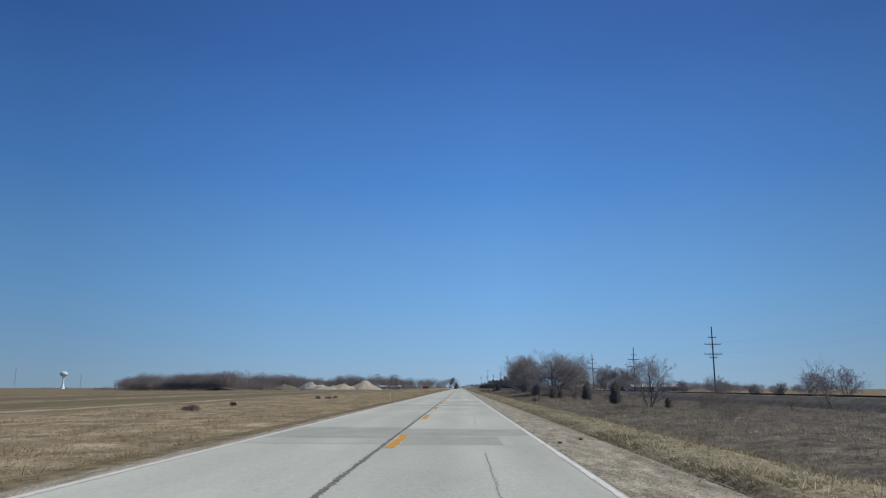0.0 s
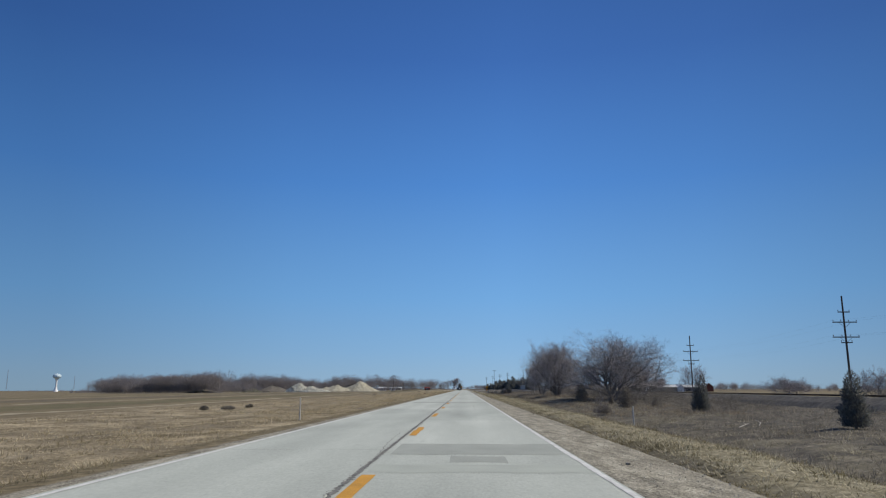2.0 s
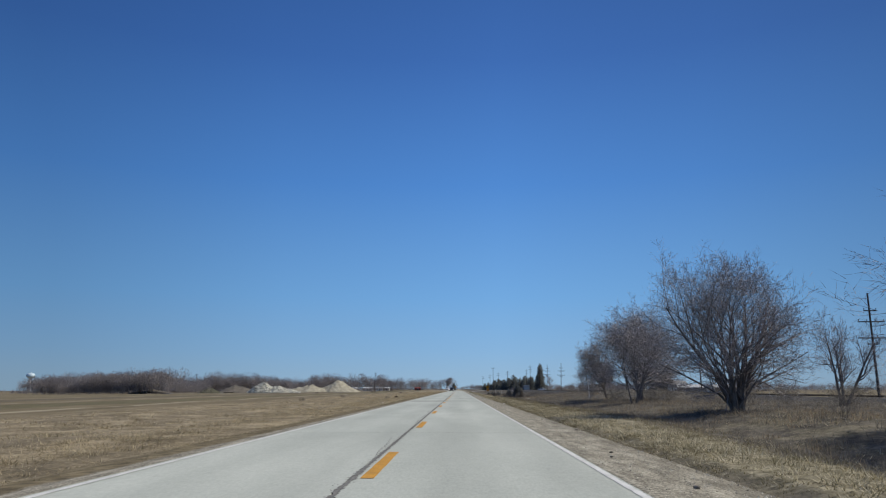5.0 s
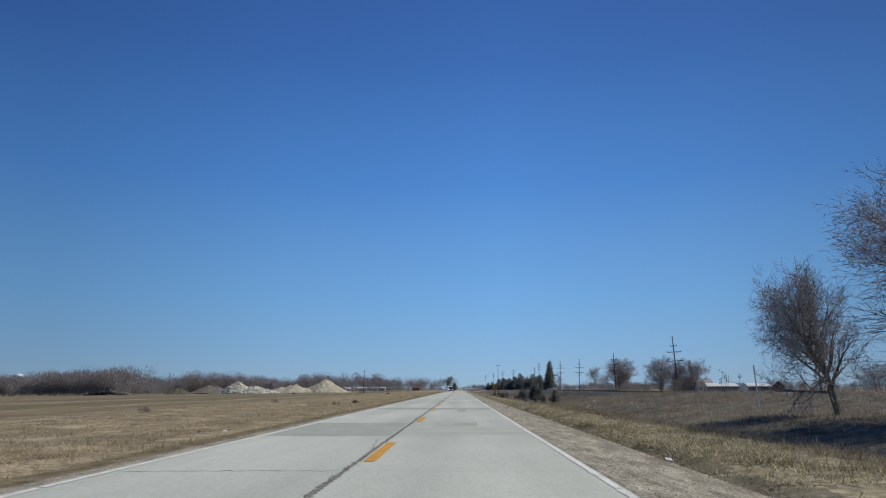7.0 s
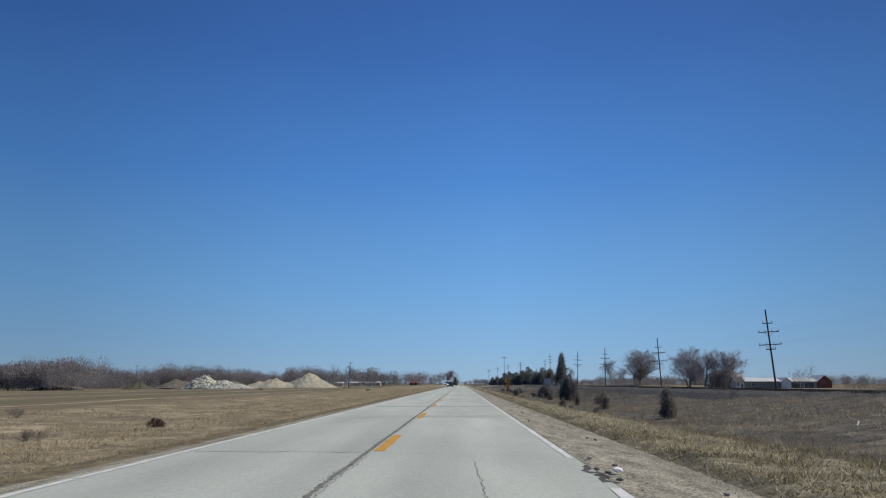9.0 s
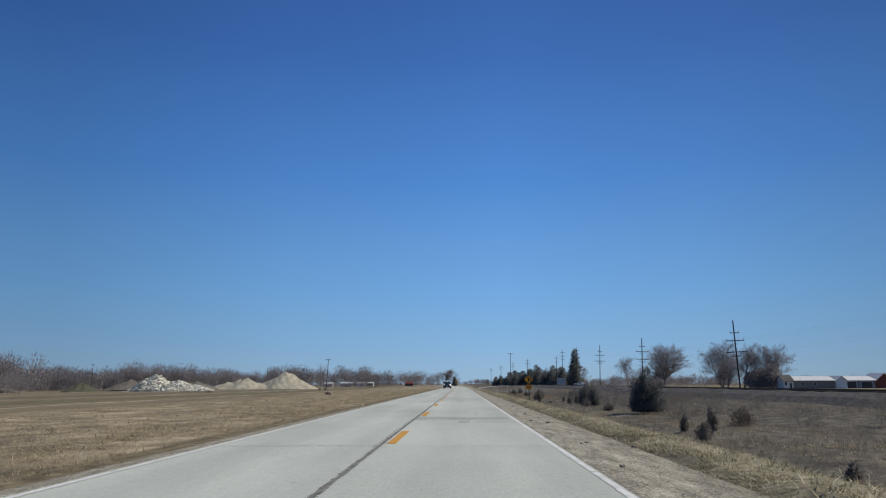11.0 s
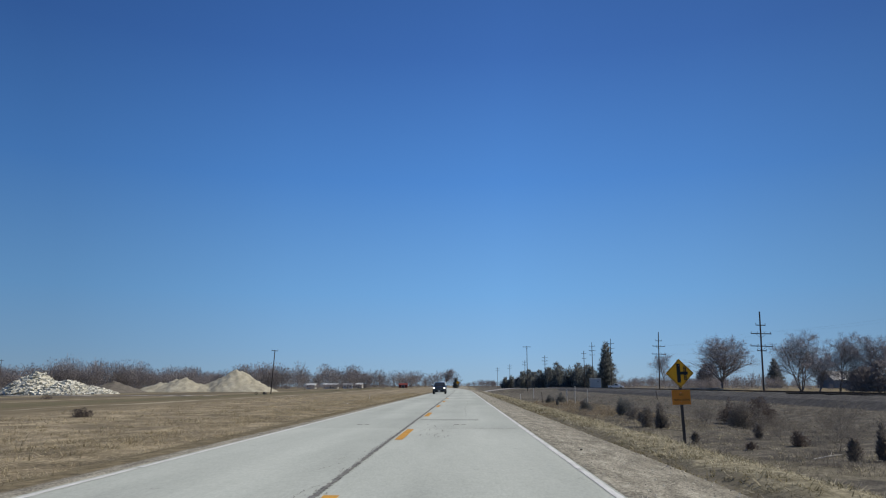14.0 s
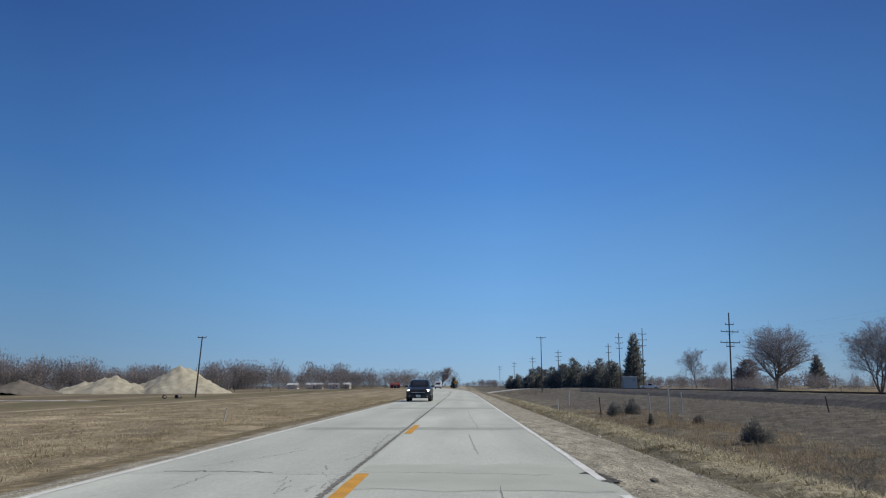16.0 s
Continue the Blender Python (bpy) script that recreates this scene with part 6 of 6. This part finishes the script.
# ---------------------------------------------------------------- buildings
def shed(x, y, turn, length, depth, eave, ridge, wall, roof, label, z=None, doors=(), windows=(), name="farm_building", overhang=0.4):
    """A gabled building; its long front looks along -y. Doors and windows: middle, width, foot, height on the front."""
    t = thing(name, pose(x, y, land_at(x, y) if z is None else z, 0, 0, turn), label, "building")
    hl, hd, w = length / 2, depth / 2, 0.2
    part("wall", boxes("wall", wall, ((length, w, eave + 0.6), (0, -hd + w / 2, eave / 2 - 0.3))), t)
    part("wall", boxes("wall", wall, ((length, w, eave + 0.6), (0, hd - w / 2, eave / 2 - 0.3))), t)
    for sx in (-1, 1):
        part("gable_wall", prism("gable_wall", wall, [(-hd + w, -0.6), (hd - w, -0.6), (hd - w, eave), (0, ridge - 0.1), (-hd + w, eave)], sx * hl - (w if sx > 0 else 0), sx * hl + (w if sx < 0 else 0)), t)
    k = (ridge - eave) / hd
    for sy in (-1, 1):
        o = overhang
        part("roof", prism("roof", roof, [(0, ridge), (sy * (hd + o), eave - k * o), (sy * (hd + o), eave - k * o + 0.12), (0, ridge + 0.12)], -hl - o, hl + o), t)
    # each doorway is a flat dark panel; the wall behind it is unbroken
    for mx, wd, foot, hh in doors:
        d = part("door", boxes("door", OPENING_SHADE, ((wd, 0.06, hh), (mx, -hd - 0.032, foot + hh / 2))), t, "flat dark panel painted as the shade inside a doorway")
        part("door_frame", boxes("door_frame", SIDING_WHITE, ((0.12, 0.09, hh), (mx - wd / 2 - 0.06, -hd - 0.04, foot + hh / 2)), ((0.12, 0.09, hh), (mx + wd / 2 + 0.06, -hd - 0.04, foot + hh / 2)), ((wd + 0.24, 0.09, 0.12), (mx, -hd - 0.04, foot + hh + 0.06))), d)
    for mx, wd, foot, hh in windows:
        win = part("window", boxes("window", SIDING_WHITE, ((0.08, 0.08, hh + 0.16), (mx - wd / 2 - 0.04, -hd - 0.04, foot + hh / 2)), ((0.08, 0.08, hh + 0.16), (mx + wd / 2 + 0.04, -hd - 0.04, foot + hh / 2)),
                                   ((wd, 0.08, 0.08), (mx, -hd - 0.04, foot - 0.04)), ((wd, 0.08, 0.08), (mx, -hd - 0.04, foot + hh + 0.04))), t)
        part("pane", boxes("pane", WINDOW_GLASS, ((wd, 0.04, hh), (mx, -hd - 0.022, foot + hh / 2))), win)
    return t


# this pale shed's walls carry their shade as a darker tan-grey
shed(134.4, 541, 5, 17.5, 8, 3.0, 4.5, SIDING_SHADED, ROOF_PALE, "long low pale shed, its wall shade painted tan-grey, with a pale metal roof", windows=((-4, 1.0, 1.2, 0.9), (1, 1.0, 1.2, 0.9)))
shed(145.6, 542, 95, 9, 4.4, 3.0, 4.7, SIDING_WHITE, ROOF_PALE, "white gabled shed end beside a long roof")
shed(156.5, 549, 4, 13, 8, 3.1, 4.6, SIDING_GREY, ROOF_PALE, "open-fronted grey shed with a pale roof", doors=((-3.5, 4.5, 0, 2.6), (3, 4.5, 0, 2.6)))
shed(167.8, 552, 94, 9, 6.4, 3.4, 5.8, SIDING_RED, ROOF_PALE, "red wooden barn with a pale roof")
shed(122.6, 533.5, 6, 3.8, 5, 3.0, 5.0, SIDING_WHITE, ROOF_DARK, "small white house with a dark roof", windows=((-1.0, 0.8, 1.2, 1.2),), doors=((0.9, 0.9, 0, 2.0),), name="small_house")
shed(148, 613, 8, 15, 10, 4.4, 7.6, SIDING_GREY, ROOF_DULL, "grey barn with a dull metal roof beyond the railway", z=-1.0, doors=((2, 4, 0, 3.2),))
HOMES = [(-99, 796, 6, SIDING_WHITE), (-85, 790, 9, SIDING_WHITE), (-75, 796, 6, SIDING_WHITE), (-68, 800, 4, SIDING_DULL)]
for k, (x, y, ln, wall) in enumerate(HOMES):
    shed(x, y, 4 * (k % 3 - 1), ln, 5, 2.4, 3.3, wall, ROOF_DULL if k == 2 else ROOF_PALE, "low white far house with a shallow roof" if k < 3 else "low grey far house with a shallow roof",
         windows=((-ln / 3.4, 0.8, 1.1, 0.9), (ln / 3.4, 0.8, 1.1, 0.9)), doors=((0, 0.8, 0.2, 1.9),), name="far_house", overhang=0.3)
shed(-38.6, 792, 3, 5.5, 5, 1.9, 2.9, SIDING_BRIGHT, SIDING_BRIGHT, "small bright red far barn before the tree line", name="far_barn", doors=((0, 1.6, 0, 1.5),), overhang=0.2)


# ---------------------------------------------------------------- water tower and masts
def turned(name, mat, profile, sides=28):
    a = np.arange(sides) * 2 * np.pi / sides
    v = np.array([(r * math.cos(t), r * math.sin(t), z) for r, z in profile for t in a])
    m = len(profile)
    f = np.array([(k * sides + j, k * sides + (j + 1) % sides, (k + 1) * sides + (j + 1) % sides, (k + 1) * sides + j) for k in range(m - 1) for j in range(sides)])
    return mesh_np(name, v, f, mat, True)


tower = thing("water_tower", pose(-900, 1607, land_at(-900, 1607)), "pale blue golf-ball water tower on a white flared stem", "water tower")
part("stem", turned("stem", TOWER_WHITE, [(5.5, 0), (4.2, 2.5), (2.6, 7), (1.9, 12), (1.8, 22), (2.6, 26), (4.2, 28.5)]), tower, "white flared stem")
part("tank", turned("tank", TOWER_BLUE, [(4.2, 28.4), (6.6, 29.4), (8.2, 31.2), (8.6, 33.2), (8.1, 35.4), (6.4, 37.4), (3.6, 38.6), (0.05, 39.0)]), tower, "pale blue bulb tank")
part("hatch", turned("hatch", TOWER_WHITE, [(0.7, 38.8), (0.7, 39.7), (0.05, 39.8)], 10), tower)


def mast(x, y, h, label):
    t = thing("radio_mast", pose(x, y, -1.0), label, "mast", "far radio masts")
    legs = [(math.cos(a) * 0.9, math.sin(a) * 0.9) for a in (0.3, 2.4, 4.5)]
    for lx, ly in legs:
        part("leg", rods("leg", SIGN_BACK, ((lx, ly, 0), (lx * 0.4, ly * 0.4, h), 0.16, 0.12), sides=5), t)
    bm = bmesh.new()
    for k in range(int(h / 3)):
        z, s0, s1 = k * 3, 1 - 0.6 * k * 3 / h, 1 - 0.6 * (k + 1) * 3 / h
        for j in range(3):
            a, b = legs[j], legs[(j + 1) % 3]
            rod(bm, (a[0] * s0, a[1] * s0, z), (b[0] * s1, b[1] * s1, z + 3), 0.06, sides=4)
    part("lattice", mesh_bm("lattice", bm, SIGN_BACK), t)


mast(-1007, 1600, 43, "thin grey lattice mast on the horizon")
mast(-856, 1600, 29, "short grey lattice mast on the horizon")


# ---------------------------------------------------------------- vehicles
def wheel(parent, x, y, r, w=0.22):
    tyre = part("wheel", rods("wheel", RUBBER, ((-w / 2, 0, 0), (w / 2, 0, 0), r), sides=22), parent, "black tyre", pose(x, y, r))
    s = 1 if x > 0 else -1
    part("rim", rods("rim", ALLOY, ((s * (w / 2 - 0.02), 0, 0), (s * (w / 2 + 0.012), 0, 0), r * 0.64, r * 0.5), sides=14), tyre, "silver alloy rim")
    part("spokes", boxes("spokes", RUBBER, *[((0.02, 0.05, r * 0.8), (s * (w / 2 + 0.014), 0.16 * (k - 1), 0)) for k in range(3)]), tyre)


def loft(name, mat, sections, bevel=0.0):
    """Sections along y: y, then points (x, z) of the right half from the bottom to the top; mirrored."""
    v, n = [], len(sections[0][1])
    for y, half in sections:
        v += [(x, y, z) for x, z in half] + [(-x, y, z) for x, z in reversed(half)]
    m = 2 * n
    f = [(k * m + j, k * m + (j + 1) % m, (k + 1) * m + (j + 1) % m, (k + 1) * m + j) for k in range(len(sections) - 1) for j in range(m)]
    bm = bmesh.new()
    bv = [bm.verts.new(p) for p in v]
    for q in f:
        bm.faces.new([bv[i] for i in q])
    bm.faces.new(bv[:m])
    bm.faces.new(bv[-m:])
    if bevel:
        bmesh.ops.bevel(bm, geom=list(bm.edges), offset=bevel, segments=2, affect="EDGES", clamp_overlap=True)
    me = mesh_bm(name, bm, mat)
    me.polygons.foreach_set("use_smooth", np.full(len(me.polygons), False))
    return me


def crossover(x, y, turn):
    """A mid-size car whose nose points along -y before it is turned."""
    t = thing("parked_car", pose(x, y, 0.0, 0, 0, turn), "dark grey crossover car with its headlamps on in the oncoming lane", "car")
    low = [(-2.36, [(0.55, 0.36), (0.72, 0.5), (0.74, 0.72), (0.66, 0.84)]), (-2.22, [(0.82, 0.27), (0.9, 0.5), (0.89, 0.8), (0.78, 0.95)]), (-1.6, [(0.88, 0.24), (0.93, 0.5), (0.92, 0.88), (0.82, 1.04)]),
           (-0.9, [(0.88, 0.24), (0.93, 0.5), (0.92, 0.95), (0.84, 1.10)]), (0.6, [(0.88, 0.24), (0.93, 0.5), (0.92, 0.98), (0.84, 1.10)]), (1.9, [(0.88, 0.28), (0.93, 0.5), (0.91, 1.0), (0.83, 1.12)]),
           (2.3, [(0.76, 0.36), (0.86, 0.5), (0.85, 0.95), (0.76, 1.08)])]
    part("body", loft("body", CAR_PAINT, low, 0.02), t, "dark grey painted body")
    top = [(-0.95, [(0.82, 1.06), (0.80, 1.09), (0.70, 1.11), (0.5, 1.12)]), (-0.25, [(0.82, 1.06), (0.76, 1.3), (0.68, 1.56), (0.55, 1.61)]), (0.8, [(0.82, 1.06), (0.77, 1.3), (0.69, 1.6), (0.56, 1.66)]),
           (1.75, [(0.82, 1.06), (0.76, 1.3), (0.67, 1.57), (0.54, 1.62)]), (2.2, [(0.78, 1.06), (0.72, 1.15), (0.66, 1.22), (0.5, 1.25)])]
    part("greenhouse", loft("greenhouse", CAR_PAINT, top, 0.015), t)
    ws = bmesh.new()
    ws.faces.new([ws.verts.new(p) for p in ((-0.68, -0.93, 1.135), (0.68, -0.93, 1.135), (0.60, -0.33, 1.55), (-0.60, -0.33, 1.55))])
    bmesh.ops.solidify(ws, geom=list(ws.faces), thickness=0.03)
    part("windscreen", mesh_bm("windscreen", ws, WINDOW_GLASS), t, "dark tinted windscreen")
    for s in (-1, 1):
        for y0, y1 in ((-0.35, 0.5), (0.58, 1.5)):
            gb = bmesh.new()
            gb.faces.new([gb.verts.new(p) for p in ((s * 0.826, y0, 1.12), (s * 0.826, y1, 1.12), (s * 0.735, y1 - 0.1, 1.5), (s * 0.735, y0 + 0.2, 1.5))])
            bmesh.ops.solidify(gb, geom=list(gb.faces), thickness=-0.02 * s)
            part("side_window", mesh_bm("side_window", gb, WINDOW_GLASS), t)
        lamp = part("headlamp", loft("headlamp", LAMP_GLASS, [(-2.30, [(0.02, 0.74), (0.16, 0.76), (0.15, 0.87), (0.02, 0.88)]), (-1.95, [(0.02, 0.78), (0.2, 0.8), (0.19, 0.93), (0.02, 0.95)])], 0.01), t, "clear lit headlamp", pose(s * 0.70, 0, 0))
        part("bulb", rods("bulb", LAMP_ON, ((0, -2.33, 0.82), (0, -2.29, 0.82), 0.075), sides=12), lamp, "glowing headlamp bulb")
        mir = part("mirror", boxes("mirror", CAR_PAINT, ((0.2, 0.14, 0.15), (s * 1.0, -0.62, 1.14)), bevel=0.03), t, "wing mirror")
        part("mirror_arm", boxes("mirror_arm", RUBBER, ((0.12, 0.06, 0.05), (s * 0.88, -0.62, 1.08))), mir)
        part("roof_rail", rods("roof_rail", ALLOY, ((s * 0.62, -0.2, 1.68), (s * 0.62, 1.5, 1.69), 0.022), sides=6), t)
        part("fog_lamp", rods("fog_lamp", LAMP_GLASS, ((s * 0.66, -2.34, 0.44), (s * 0.66, -2.27, 0.44), 0.06), sides=10), t)
        part("tail_lamp", boxes("tail_lamp", TAIL_RED, ((0.2, 0.06, 0.26), (s * 0.72, 2.28, 0.92)), bevel=0.02), t)
        for wy in (-1.45, 1.42):
            wheel(t, s * 0.82, wy, 0.355)
    grille = part("grille", boxes("grille", RUBBER, ((0.95, 0.06, 0.14), (0, -2.35, 0.78)), ((1.05, 0.06, 0.2), (0, -2.36, 0.55)), bevel=0.02), t, "black grille")
    part("grille_bar", boxes("grille_bar", ALLOY, ((0.98, 0.03, 0.035), (0, -2.39, 0.69))), grille)
    pl = part("number_plate", boxes("number_plate", LITTER, ((0.32, 0.02, 0.16), (0, -2.41, 0.42))), t, "white plate with dark bars")
    part("plate_bar", boxes("plate_bar", SIGN_BLACK, *[((0.03, 0.006, 0.07), (-0.1 + k * 0.04, -2.423, 0.42)) for k in range(6)]), pl)
    part("bumper", boxes("bumper", RUBBER, ((1.5, 0.1, 0.1), (0, -2.28, 0.31)), bevel=0.03), t)


LAMP_ON = bpy.data.materials.new("lit_headlamp")
LAMP_ON.use_nodes = True
LAMP_ON.node_tree.nodes["Principled BSDF"].inputs["Emission Color"].default_value = (1, 0.95, 0.85, 1)
LAMP_ON.node_tree.nodes["Principled BSDF"].inputs["Emission Strength"].default_value = 14.0
crossover(-3.3, 432.0, 0)


def van(x, y, turn, z=0.0):
    t = thing("white_van", pose(x, y, z, 0, 0, turn), "white box van standing at the far junction", "van")
    part("body", boxes("body", CAR_WHITE, ((2.1, 4.2, 2.3), (0, 0.9, 1.55)), bevel=0.06), t)
    part("cab", prism("cab", CAR_WHITE, [(-2.9, 0.45), (-1.2, 0.45), (-1.2, 2.1), (-1.9, 2.1), (-2.45, 1.35), (-2.9, 1.15)], -0.95, 0.95, 0.04), t)
    gl = bmesh.new()
    gl.faces.new([gl.verts.new(p) for p in ((-0.85, -2.46, 1.37), (0.85, -2.46, 1.37), (0.8, -1.97, 2.03), (-0.8, -1.97, 2.03))])
    bmesh.ops.solidify(gl, geom=list(gl.faces), thickness=0.05)
    part("windscreen", mesh_bm("windscreen", gl, WINDOW_GLASS), t)
    for s in (-1, 1):
        part("headlamp", boxes("headlamp", LAMP_GLASS, ((0.3, 0.06, 0.18), (s * 0.7, -2.91, 0.95)), bevel=0.02), t)
        for wy in (-2.0, 1.9):
            wheel(t, s * 0.9, wy, 0.36)
    part("bumper", boxes("bumper", RUBBER, ((1.95, 0.12, 0.18), (0, -2.92, 0.5)), bevel=0.03), t)


van(float(bend(625)) - 2.3, 625, 0)


def pickup(x, y, turn, z):
    t = thing("pickup_truck", pose(x, y, z, 0, 0, turn), "white pickup truck beyond the railway", "pickup")
    part("body", loft("body", CAR_WHITE, [(-2.7, [(0.8, 0.5), (0.92, 0.7), (0.9, 0.95), (0.8, 1.0)]), (-1.2, [(0.9, 0.45), (0.97, 0.7), (0.96, 1.02), (0.86, 1.08)]), (2.7, [(0.9, 0.5), (0.97, 0.7), (0.96, 1.05), (0.9, 1.1)])], 0.03), t)
    part("cab", prism("cab", CAR_WHITE, [(-1.3, 1.05), (0.7, 1.05), (0.6, 1.8), (-0.6, 1.8)], -0.85, 0.85, 0.05), t)
    for s in (-1, 1):
        part("side_window", prism("side_window", WINDOW_GLASS, [(-0.95, 1.15), (0.5, 1.15), (0.45, 1.65), (-0.5, 1.65)], s * 0.84, s * 0.87), t)
        for wy in (-1.75, 1.75):
            wheel(t, s * 0.86, wy, 0.4)
    part("bumper", boxes("bumper", ALLOY, ((1.8, 0.1, 0.2), (0, -2.75, 0.55)), bevel=0.03), t)


pickup(53.6, 583, 76, land_at(53.6, 583))
